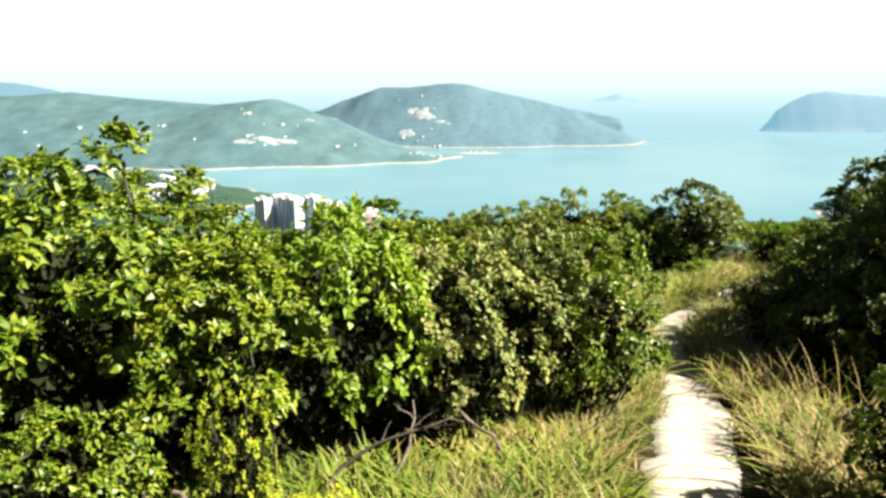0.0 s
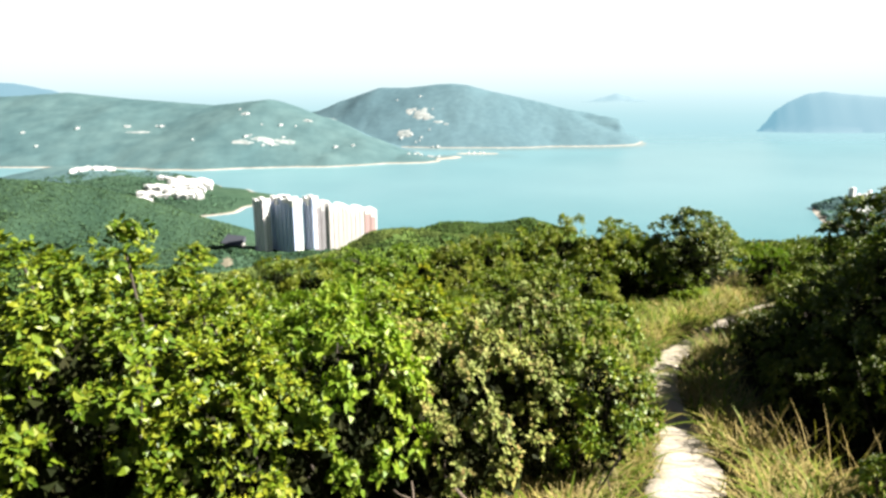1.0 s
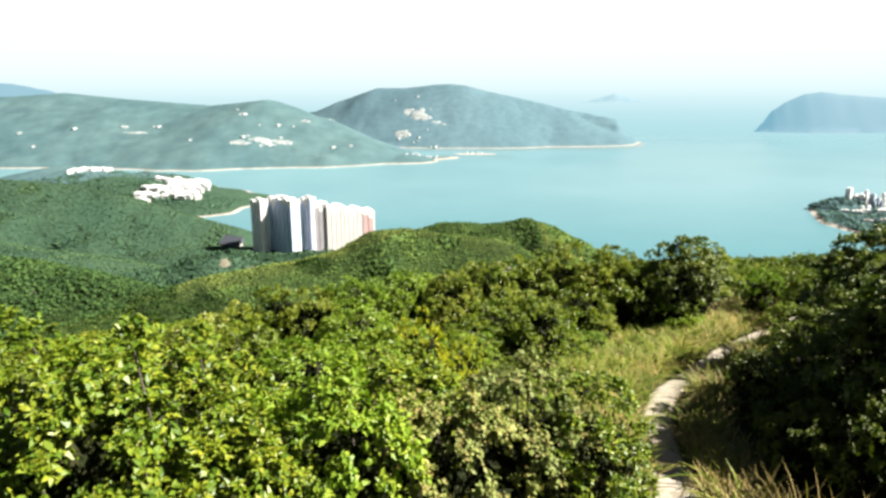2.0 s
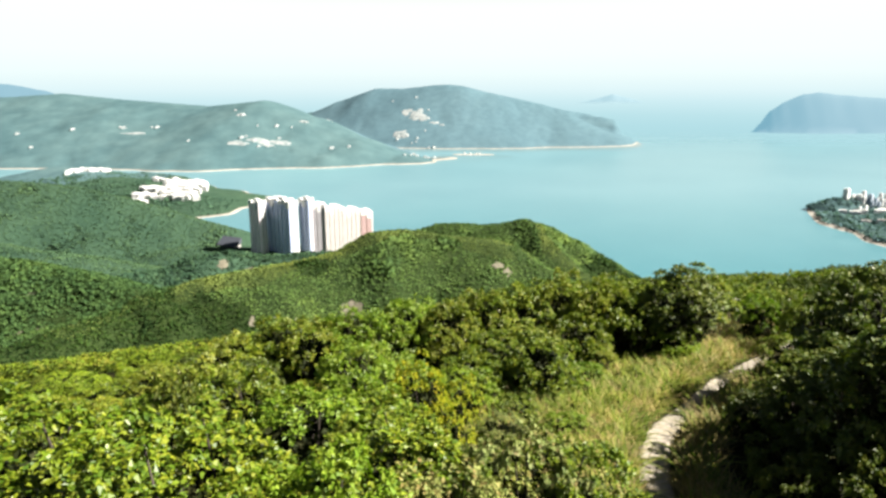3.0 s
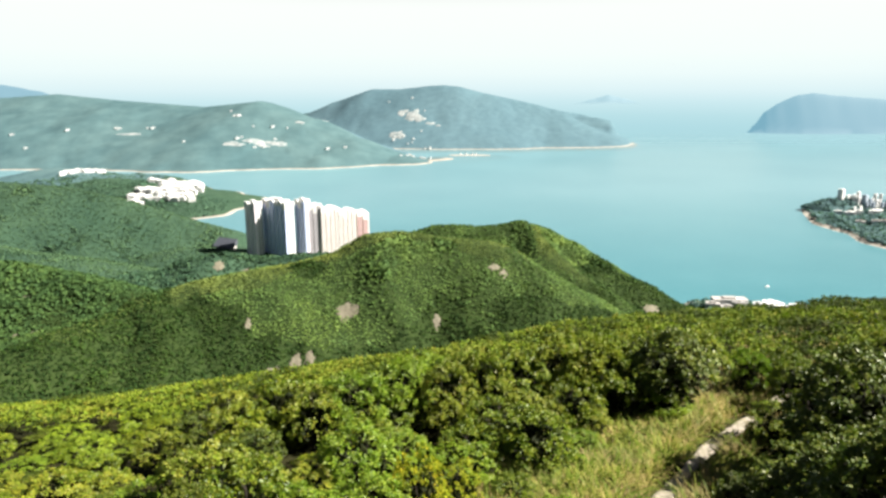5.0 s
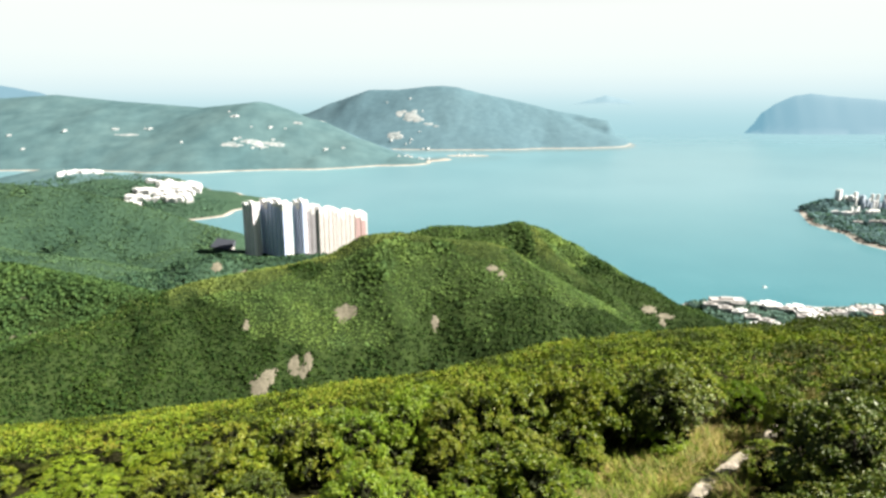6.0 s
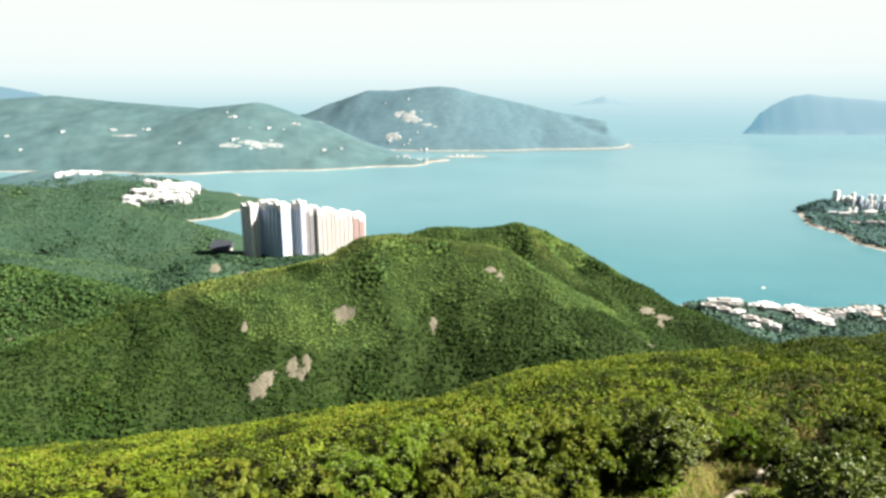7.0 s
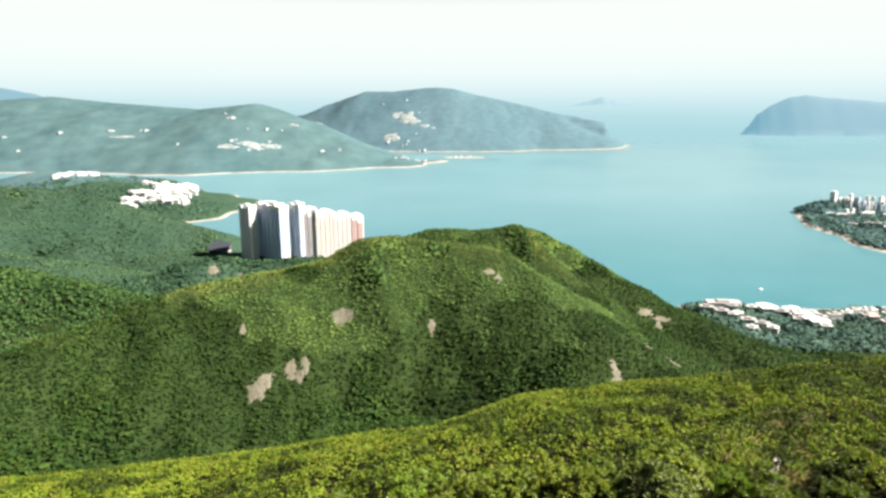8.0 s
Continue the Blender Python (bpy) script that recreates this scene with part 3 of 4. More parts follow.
def tube(points, r0, r1, sides=5):
    """A tapered limb through points."""
    pts = np.array(points, float)
    k = len(pts)
    tang = np.gradient(pts, axis=0)
    tang /= np.linalg.norm(tang, axis=1, keepdims=True) + 1e-9
    ref = np.array([0.3, 0.9, 0.1])
    s = np.cross(tang, ref)
    s /= np.linalg.norm(s, axis=1, keepdims=True) + 1e-9
    t = np.cross(tang, s)
    a = np.linspace(0, 2 * np.pi, sides, endpoint=False)
    rad = np.linspace(r0, r1, k)[:, None, None]
    v = pts[:, None] + rad * (np.cos(a)[None, :, None] * s[:, None] + np.sin(a)[None, :, None] * t[:, None])
    f = [(i * sides + j, i * sides + (j + 1) % sides, (i + 1) * sides + (j + 1) % sides, (i + 1) * sides + j) for i in range(k - 1) for j in range(sides)]
    return v.reshape(-1, 3), np.array(f, np.int32)


def joined(pieces):
    vs, fs, base = [], [], 0
    for v, f in pieces:
        vs.append(v)
        fs.append(f + base)
        base += len(v)
    return np.concatenate(vs), np.concatenate(fs)


def limbs(rng, mids, height, thick=0.035):
    """Stems from one base that fork towards each lobe, with bare twigs."""
    out = []
    for k, m in enumerate(mids):
        start = np.array([rng.normal(0, 0.06), rng.normal(0, 0.06), -0.08])
        bend = (start + m) / 2 + np.array([rng.normal(0, 0.10), rng.normal(0, 0.10), rng.normal(0, 0.06)]) * height * 0.7
        q = np.linspace(0, 1, 6)[:, None]
        line = (1 - q) ** 2 * start + 2 * q * (1 - q) * bend + q * q * m
        out.append(tube(line, thick * rng.uniform(0.6, 1.1), 0.008))
        for _ in range(3):
            s = line[rng.integers(2, 5)]
            e = s + rng.normal(0, 0.13, 3) * height * 0.6 + np.array([0, 0, 0.05])
            out.append(tube(np.linspace(s, e, 3) + rng.normal(0, 0.012, (3, 3)), 0.009, 0.003, 3))
    return joined(out)


def part(name, me, parent, label=""):
    ob = new(name, me)
    ob.parent = parent
    return tagged(ob, label)


def inner_leaves(rng, radius, height, count, length):
    """Near-black leaves that stand in for the shade in a crown's inside, down to the ground."""
    w = rng.normal(0, 1, (count, 3))
    w /= np.linalg.norm(w, axis=1, keepdims=True)
    q = rng.uniform(0.25, 0.72, (count, 1))
    c = w * q * np.array([radius, radius, height * 0.42]) + np.array([0, 0, height * 0.42])
    ways = rng.normal(0, 1, (count, 3)) + w
    ways /= np.linalg.norm(ways, axis=1, keepdims=True)
    return leaf_array(rng, c, ways, 3, length, length * 0.62)


def make_shrub(seed, radius, height, count, per, length, width, material, label, lobes=40, rounded=False):
    rng = np.random.default_rng(seed)
    ob = tagged(new("shrub"), label, "shrub")
    p, w, mids = crown_twigs(rng, radius, height, count, lobes)
    v, f = leaf_array(rng, p, w, per, length, width, rounded=rounded)
    part("crown", mesh_of("crown", v, f, (material,)), ob)
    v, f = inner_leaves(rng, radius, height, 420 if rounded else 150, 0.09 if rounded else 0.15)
    part("inner_leaves", mesh_of("inner_leaves", v, f, (M_LEAF_INNER,)), ob, "inner leaves painted near-black as shade")
    v, f = limbs(rng, mids[::7], height, 0.018)
    part("trunk", mesh_of("trunk", v, f, (M_BARK,), smooth=True), ob)
    return ob


GREEN, LIGHT, GREY, YELLOW, DARK, OLIVE = range(6)
KINDS = {
    GREEN: (M_LEAF, "glossy green broad-leaved shrub growing on the hilltop"),
    LIGHT: (M_LEAF_LIGHT, "bright yellow-green shrub with young leaves"),
    GREY: (M_LEAF_GREY, "grey-green shrub with small dull leaves and bare twigs"),
    YELLOW: (M_LEAF_YELLOW, "small shrub with yellowed leaves among green ones"),
    DARK: (M_LEAF_DARK, "dark green dense shrub beside the trail"),
    OLIVE: (M_LEAF_OLIVE, "olive-green shrub with some rusty leaves"),
}
moulds, near_moulds, tall_moulds = {}, {}, {}
for kind, (material, label) in KINDS.items():
    size = {GREY: (620, 7, 0.046, 0.028), YELLOW: (240, 7, 0.058, 0.034), DARK: (560, 7, 0.062, 0.034)}.get(kind, (600, 6, 0.068, 0.034))
    moulds[kind] = [make_shrub(100 + kind * 10 + v, 0.85, 1.5, *size, material, label) for v in range(2)]
    if kind != OLIVE:
        near_moulds[kind] = [make_shrub(150 + kind * 10 + v, 0.85, 1.5, *size, material, label, rounded=True) for v in range(2)]
    if kind in (GREEN, DARK):
        tall_moulds[kind] = [make_shrub(200 + kind * 10 + v, 0.85, 2.2, 900, 7, 0.066, 0.032, material, label, 56, True) for v in range(2)]

used = set()


def plant(kind, x, y, width, height, turn, rng):
    """One shrub, width across and height in metres; the first of a mould is the mould itself."""
    tall = height > 1.7 and kind in tall_moulds
    near = y < 4.9 and kind in near_moulds
    mould = (tall_moulds if tall else near_moulds if near else moulds)[kind][int(rng.integers(0, 2))]
    m = pose(x, y, one_height(x, y) - 0.03, rng.uniform(-6, 6), rng.uniform(-6, 6), turn) @ Matrix.Diagonal((width / 1.7, width / 1.7, height / (2.2 if tall else 1.5), 1))
    if mould.name not in used:
        used.add(mould.name)
        mould.matrix_basis = m
        ob = mould
    else:
        ob = copy_thing(mould, Matrix.Identity(4))
        ob.matrix_basis = m
    tagged(ob, group="shrubs on the hilltop")


def trail_side(x, y):
    """Distance from the trail, counted minus on its near left side."""
    best, sign = 1e9, 1
    for a, b in zip(TRAIL[:-1], TRAIL[1:]):
        dx, dy = b[0] - a[0], b[1] - a[1]
        s = min(1, max(0, ((x - a[0]) * dx + (y - a[1]) * dy) / (dx * dx + dy * dy)))
        d = math.hypot(x - a[0] - s * dx, y - a[1] - s * dy)
        if d < best:
            best, sign = d, (1 if dx * (y - a[1]) - dy * (x - a[0]) < 0 else -1)
    return best * sign


rng = np.random.default_rng(7)
# shrubs that stand out: kind, place, width, height
for kind, x, y, w, h in [
    (GREEN, -2.0, 3.4, 1.6, 2.3), (GREEN, -2.45, 2.7, 1.1, 1.15), (GREEN, -1.75, 2.6, 0.95, 0.95), (DARK, 4.3, 8.2, 1.0, 0.8), (DARK, 3.6, 5.75, 1.0, 0.95), (DARK, 3.95, 5.2, 1.1, 1.2), (DARK, 4.5, 5.3, 1.3, 1.3), (OLIVE, 0.9, 6.2, 0.7, 0.5), (LIGHT, 1.3, 7.1, 0.7, 0.55), (OLIVE, 0.4, 5.7, 0.8, 0.6), (LIGHT, 1.7, 8.2, 0.7, 0.5), (GREY, 0.8, 7.9, 0.8, 0.65), (OLIVE, 1.5, 5.6, 0.5, 0.4), (GREEN, 0.2, 6.7, 0.8, 0.7), (GREEN, -1.2, 3.4, 1.3, 1.8), (LIGHT, -0.75, 4.1, 1.5, 1.92), (GREEN, -1.7, 4.4, 1.7, 2.12), (GREEN, -3.0, 4.4, 1.9, 2.2), (GREEN, -2.9, 2.9, 1.5, 2.35),
    # DARK ones near y = 4 stand out of view, added to shade the grass.
    (GREY, 0.1, 4.4, 1.5, 1.7), (GREY, 0.65, 4.7, 1.4, 1.8), (GREEN, 1.05, 4.6, 1.1, 1.65), (GREEN, -0.4, 4.8, 1.6, 1.82), (YELLOW, -0.2, 7.9, 0.95, 1.5), (YELLOW, 0.1, 7.2, 0.8, 1.1), (YELLOW, -0.6, 2.5, 0.8, 0.55), (YELLOW, -1.0, 2.85, 0.5, 1.0), (DARK, 3.75, 6.7, 0.9, 0.95), (DARK, 4.0, 4.4, 1.0, 0.7), (DARK, 3.7, 3.6, 0.9, 0.6), (DARK, 4.5, 4.2, 1.3, 1.1),
    (LIGHT, -1.5, 6.6, 1.8, 1.35), (LIGHT, -0.9, 7.4, 1.4, 1.3),
    (DARK, 4.55, 6.0, 1.7, 2.35), (DARK, 4.9, 5.0, 1.6, 1.6), (DARK, 4.9, 6.8, 1.8, 2.1), (DARK, 4.75, 7.5, 1.6, 1.6), (DARK, 5.3, 5.9, 1.9, 2.7), (DARK, 6.0, 7.6, 1.9, 1.9), (DARK, 5.9, 8.7, 1.5, 1.6), (DARK, 6.4, 9.4, 2.1, 2.55), (DARK, 6.6, 6.6, 1.9, 2.3),
    (DARK, 4.65, 12.5, 1.9, 2.0), (GREEN, 5.6, 13.8, 1.8, 1.8), (GREEN, 3.8, 12.6, 1.5, 1.5), (OLIVE, 7.4, 10.4, 1.6, 1.5), (LIGHT, -0.5, 14.1, 1.7, 1.4), (OLIVE, 1.7, 14.2, 1.6, 1.15), (OLIVE, 0.6, 13.3, 1.4, 1.5), (GREEN, 1.6, 13.0, 1.5, 1.7), (OLIVE, 2.5, 13.1, 1.5, 1.8), (OLIVE, 3.2, 12.8, 1.5, 1.75), (GREEN, 3.9, 13.3, 1.4, 1.7), (GREEN, 1.0, 10.9, 1.5, 1.15), (GREEN, 0.5, 10.1, 1.2, 0.9), (OLIVE, 2.0, 11.6, 1.0, 0.8), (LIGHT, 2.3, 9.9, 0.6, 0.45), (LIGHT, 1.75, 10.5, 1.2, 0.9), (LIGHT, 2.5, 10.7, 0.8, 0.55), (OLIVE, 2.95, 11.6, 0.9, 0.65), (GREEN, 1.15, 8.9, 0.7, 0.55), (OLIVE, 1.95, 8.9, 0.5, 0.4), (OLIVE, 2.6, 9.3, 0.45, 0.35), (YELLOW, 0.25, 8.6, 0.8, 1.0), (OLIVE, 3.4, 10.9, 0.6, 0.4),
    (GREEN, -3.0, 12.0, 1.5, 1.4), (LIGHT, -1.6, 11.8, 1.6, 1.5), (OLIVE, -2.3, 11.6, 1.4, 1.3), (LIGHT, -0.7, 12.4, 1.5, 1.5), (OLIVE, 0.1, 12.3, 1.4, 1.5), (OLIVE, 1.0, 12.6, 1.4, 1.55), (OLIVE, -3.8, 11.6, 1.4, 1.2), (GREEN, -2.5, 7.6, 1.5, 1.5), (LIGHT, -1.3, 9.2, 1.5, 1.4), (OLIVE, -3.4, 8.6, 1.5, 1.4),
]:
    plant(kind, x, y, w, h * 1.07, rng.uniform(0, 360), rng)
fixed = [(-2.0, 3.3), (-1.15, 3.15), (-0.75, 3.75), (-1.7, 4.4), (-3.0, 4.2), (-2.9, 2.9), (0.1, 3.95), (0.65, 4.7), (1.05, 4.6), (-0.4, 4.8), (3.75, 6.0), (4.7, 5.0), (4.6, 6.6), (4.3, 7.5), (5.4, 5.7), (5.6, 7.6), (5.3, 8.7), (6.4, 9.4), (3.3, 4.4), (3.6, 8.3), (4.6, 13.2), (5.6, 13.8), (6.6, 6.6)]
step = 1.1
for iy in range(0, 13):
    for ix in range(-34, 48):
        x, y = (ix + rng.uniform(0.1, 0.9)) * step, 2.4 + (iy + rng.uniform(0.1, 0.9)) * step
        if abs(x) > 0.82 * y + 1.5 or x < -24 or y - 0.27 * max(x, 0) > 33:
            continue
        side = trail_side(x, y)
        if ((-2.1 if y > 5.0 else -1.35) < side < 0.95 if y < 9.5 else y < 12.2 and -1.9 < side < 0.85) or (y < 3.4 and -1.2 < x < 2.5):
            continue
        if -2.9 < side < 0 and 4.8 < y < 9.5 and rng.random() < 0.35:
            continue
        if min(math.hypot(x - a, y - b) for a, b in fixed) < 0.75:
            continue
        if y > 14.6 or abs(x) > 11.4:
            continue
        right = side > 0
        kind = int(rng.choice([DARK, DARK, GREEN, OLIVE])) if right else int(rng.choice([GREEN, LIGHT, LIGHT, OLIVE, LIGHT, GREEN] if x > -1.8 else [GREEN, GREEN, OLIVE, LIGHT, GREEN, DARK]))
        tall = (rng.uniform(0.95, 1.4) if side < 1.9 and y < 13 else rng.uniform(1.2, 1.65)) if right else rng.uniform(0.62, 1.3) * 1.15 if y < 8 else rng.uniform(0.55, 1.12) * min(1.3, max(0.75, 1.12 + 0.06 * x))
        plant(kind, x, y, rng.uniform(0.9, 1.42), tall, rng.uniform(0, 360), rng)
# shrub shapes not yet used stand behind the clearing
for k, mould in enumerate(m for pair in list(moulds.values()) + list(near_moulds.values()) + list(tall_moulds.values()) for m in pair):
    if mould.name not in used:
        mould.matrix_basis = pose(-5.5 + 0.9 * k, -3.5, one_height(-5.5 + 0.9 * k, -3.5) - 0.03)


BROW = {
    DARK: leafy("dark brow leaves, also for hollow shade", [(0.016, 0.030, 0.004), (0.027, 0.043, 0.006), (0.045, 0.054, 0.009)], 0.65, 0.2),
    GREEN: leafy("green brow scrub leaves", [(0.048, 0.079, 0.007), (0.075, 0.108, 0.009), (0.105, 0.132, 0.012)], 0.62, 0.24),
    OLIVE: leafy("olive brow scrub leaves", [(0.066, 0.093, 0.010), (0.094, 0.116, 0.013), (0.125, 0.124, 0.019)], 0.62, 0.28),
    LIGHT: leafy("yellow-green brow scrub leaves", [(0.085, 0.128, 0.011), (0.120, 0.155, 0.014), (0.150, 0.172, 0.020)], 0.62, 0.32),
}


def canopy(x, y):
    """Height of the wind-clipped scrub on the brow: mounds of a stride across, each of small rounded heads."""
    h = 0.01 + 0.64 * np.clip((crowns(x / 1.5, y / 1.5, 81) - 0.5) / 0.4, 0, 1) + 0.24 * crowns(x / 0.75, y / 0.75, 82) + 0.22 * fbm(x / 3.2, y / 3.2, 84, 3)
    return np.maximum(h, 0.05) * np.clip(0.9 + 0.03 * x, 0.62, 1.1)


def far_scrub():
    """The scrub that runs on to the brow and over it, too dense to count."""
    g = np.random.default_rng(9)
    n = 130000
    x, y = g.uniform(-24, 42, n), g.uniform(2.4, 46, n)
    side, _ = along(x, y, TRAIL)
    ok = ((y > 14.2) | (np.abs(x) > 11)) & (np.abs(x) < 0.82 * y + 1.5) & (y - 0.27 * np.maximum(x, 0) < 33) & ((side > 0.4) | (y > 14.4))
    ok &= (canopy(x, y) > 0.2) | (g.random(n) < 0.45)
    x, y = x[ok], y[ok]
    h, e = canopy(x, y), 0.06
    ways = np.stack([-(canopy(x + e, y) - h) / e * 0.5, -(canopy(x, y + e) - h) / e * 0.5, np.ones(len(x))], 1) + g.normal(0, 0.15, (len(x), 3))
    ways /= np.linalg.norm(ways, axis=1, keepdims=True)
    places = np.stack([x, y, ground_height(x, y) + h * (1 - 0.35 * g.random(len(x)) ** 2)], 1)
    # Low spots of the canopy take the dark leaves: painted shade in hollows.
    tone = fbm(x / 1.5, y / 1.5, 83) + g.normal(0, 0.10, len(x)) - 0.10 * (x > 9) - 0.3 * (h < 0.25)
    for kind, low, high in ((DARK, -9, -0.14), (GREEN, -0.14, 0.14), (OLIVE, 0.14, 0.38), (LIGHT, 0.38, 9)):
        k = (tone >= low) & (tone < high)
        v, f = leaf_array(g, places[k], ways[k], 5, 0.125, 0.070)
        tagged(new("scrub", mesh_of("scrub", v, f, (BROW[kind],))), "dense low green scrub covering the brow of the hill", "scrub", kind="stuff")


far_scrub()


def grass(name, spots, material, tall, wide, label, rng, lean=0.5, blades=26):
    """Tufts of curved, tapering blades."""
    vs, fs, base = [], [], 0
    for x, y in spots:
        n = int(blades * rng.uniform(0.6, 1.3))
        z = one_height(x, y) - 0.02
        a = rng.uniform(0, 2 * np.pi, n)
        root = np.stack([x + rng.normal(0, 0.09, n), y + rng.normal(0, 0.09, n), np.full(n, z)], 1)
        h = tall * rng.uniform(0.5, 1.15, n)
        out = np.stack([np.cos(a), np.sin(a), np.zeros(n)], 1)
        across = np.stack([-np.sin(a), np.cos(a), np.zeros(n)], 1)
        bend = lean * rng.uniform(0.3, 1.3, n)
        rows = []
        for q, wq in ((0.0, 1.0), (0.4, 0.9), (0.75, 0.6), (1.0, 0.08)):
            mid = root + out * (bend * h * q * q)[:, None] + np.array([0, 0, 1.0]) * (h * (q - 0.35 * bend * q * q))[:, None]
            half = across * wide * wq * 0.5
            rows += [mid - half, mid + half]
        v = np.stack(rows, 1).reshape(-1, 3)
        k = np.arange(n)[:, None] * 8 + base
        for s in (0, 2, 4):
            fs.append(np.concatenate([k + s, k + s + 1, k + s + 3, k + s + 2], 1))
        vs.append(v)
        base += n * 8
    return tagged(new(name, mesh_of(name, np.concatenate(vs), np.concatenate(fs), (material,))), label, "grass", kind="stuff")


dry, green = [], []
for k in range(1500):
    s = rng.uniform(3, len(TRAIL) - 1.01)
    a, b = TRAIL[int(s)], TRAIL[int(s) + 1]
    q = s - int(s)
    off = rng.choice([-1, -1, 1])
    off *= (0.60 if s < 6 else 0.36) + abs(rng.normal(0, 0.5 if off < 0 else 0.25))
    dx, dy = b[0] - a[0], b[1] - a[1]
    ln = math.hypot(dx, dy)
    x, y = a[0] + q * dx + dy / ln * off, a[1] + q * dy - dx / ln * off
    (dry if rng.random() < 0.75 else green).append((x, y))
for k in range(420):
    x, y = rng.uniform(-1.5, 1.1), rng.uniform(2.1, 3.5)
    if abs(trail_side(x, y)) < 0.5:
        continue
    (green if rng.random() < 0.7 else dry).append((x, y))
for k in range(900):
    x, y = rng.uniform(0.9, 5.6), rng.uniform(8.6, 13.2)
    if -2.2 < trail_side(x, y) < -0.3:
        (dry if rng.random() < 0.5 else green).append((x, y))
for k in range(420):
    x, y = rng.uniform(-0.6, 2.6), rng.uniform(4.8, 10.0)
    if trail_side(x, y) < -0.40:
        (dry if rng.random() < 0.45 else green).append((x, y))
for k in range(420):
    x, y = rng.uniform(0.2, 2.6), rng.uniform(2.8, 9.0)
    if -1.35 < trail_side(x, y) < (-0.5 if y < 6 else -0.36):
        (dry if rng.random() < 0.85 else green).append((x, y))
for k in range(700):
    x, y = rng.uniform(-0.4, 3.4), rng.uniform(5.0, 10.5)
    if -2.6 < trail_side(x, y) < -0.36:
        (dry if rng.random() < 0.45 else green).append((x, y))
for k in range(60):
    dry.append((rng.uniform(2.3, 3.1), rng.uniform(3.4, 4.6)))
for k in range(900):
    x, y = rng.uniform(-7, 7), rng.uniform(-6, 2.2)
    if abs(trail_side(x, y)) > 0.45:
        (dry if rng.random() < 0.5 else green).append((x, y))
grass("dry_grass", dry, M_GRASS_DRY, 0.36, 0.014, "dry straw-coloured grass along the trail", rng, 0.95, 19)
grass("green_grass", green, M_GRASS, 0.42, 0.028, "long green grass blades beside the trail", rng, 1.15, 15)


def bare_branch(x, y, z, length, turn, rise, seed):
    """A dead branch among the leaves: a bent stem with forking twigs."""
    g = np.random.default_rng(seed)
    q = np.linspace(0, 1, 9)
    line = np.stack([q * length, 0.12 * length * np.sin(q * 3.5 + seed), rise * q * length * (1.3 - 0.6 * q)], 1) + g.normal(0, 0.012, (9, 3))
    ob = tagged(new("branch"), "bare grey-brown branch among the shrubs", "branch")
    ob.matrix_basis = pose(x, y, one_height(x, y) + z, 0, 0, turn)
    part("stem", mesh_of("stem", *tube(line, 0.014, 0.005), (M_TWIG,), smooth=True), ob)
    for k in (3, 5, 6):
        e = line[k] + g.normal(0, 0.1, 3) + np.array([0.12, 0, 0.1])
        part("twig", mesh_of("twig", *tube(np.linspace(line[k], e, 4) + g.normal(0, 0.006, (4, 3)), 0.006, 0.002, 4), (M_TWIG,), smooth=True), ob)


M_TWIG = surface("weathered twig", [(0.3, (0.075, 0.056, 0.042)), (0.7, (0.13, 0.105, 0.08))], 8, FINE, 60, 0.85, 0.4, 0.003)
for args in [(-0.62, 3.05, 0.25, 0.75, 15, 0.75, 1), (-1.25, 2.55, 0.55, 0.6, -25, -0.25, 2), (-0.35, 3.2, 0.1, 0.5, 70, 1.1, 3), (0.35, 3.6, 0.3, 0.5, 140, 0.6, 6)]:
    bare_branch(*args)
grass("plume_grass", [(rng.uniform(2.75, 3.6), rng.uniform(4.3, 5.4)) for _ in range(16)], M_GRASS_DRY, 0.66, 0.009, "tall feathery dry grass beside the trail", rng, 0.55, 7)


# ---- buildings ----
def block(x0, x1, y0, y1, z0, z1):
    v = np.array([(x, y, z) for z in (z0, z1) for y in (y0, y1) for x in (x0, x1)], float)
    f = np.array([(0, 2, 3, 1), (4, 5, 7, 6), (0, 1, 5, 4), (2, 6, 7, 3), (0, 4, 6, 2), (1, 3, 7, 5)], np.int32)
    return v, f


def solid(name, blocks, material, parent, label=""):
    v, f = joined([block(*b) for b in blocks])
    return part(name, mesh_of(name, v, f, (material,)), parent, label)


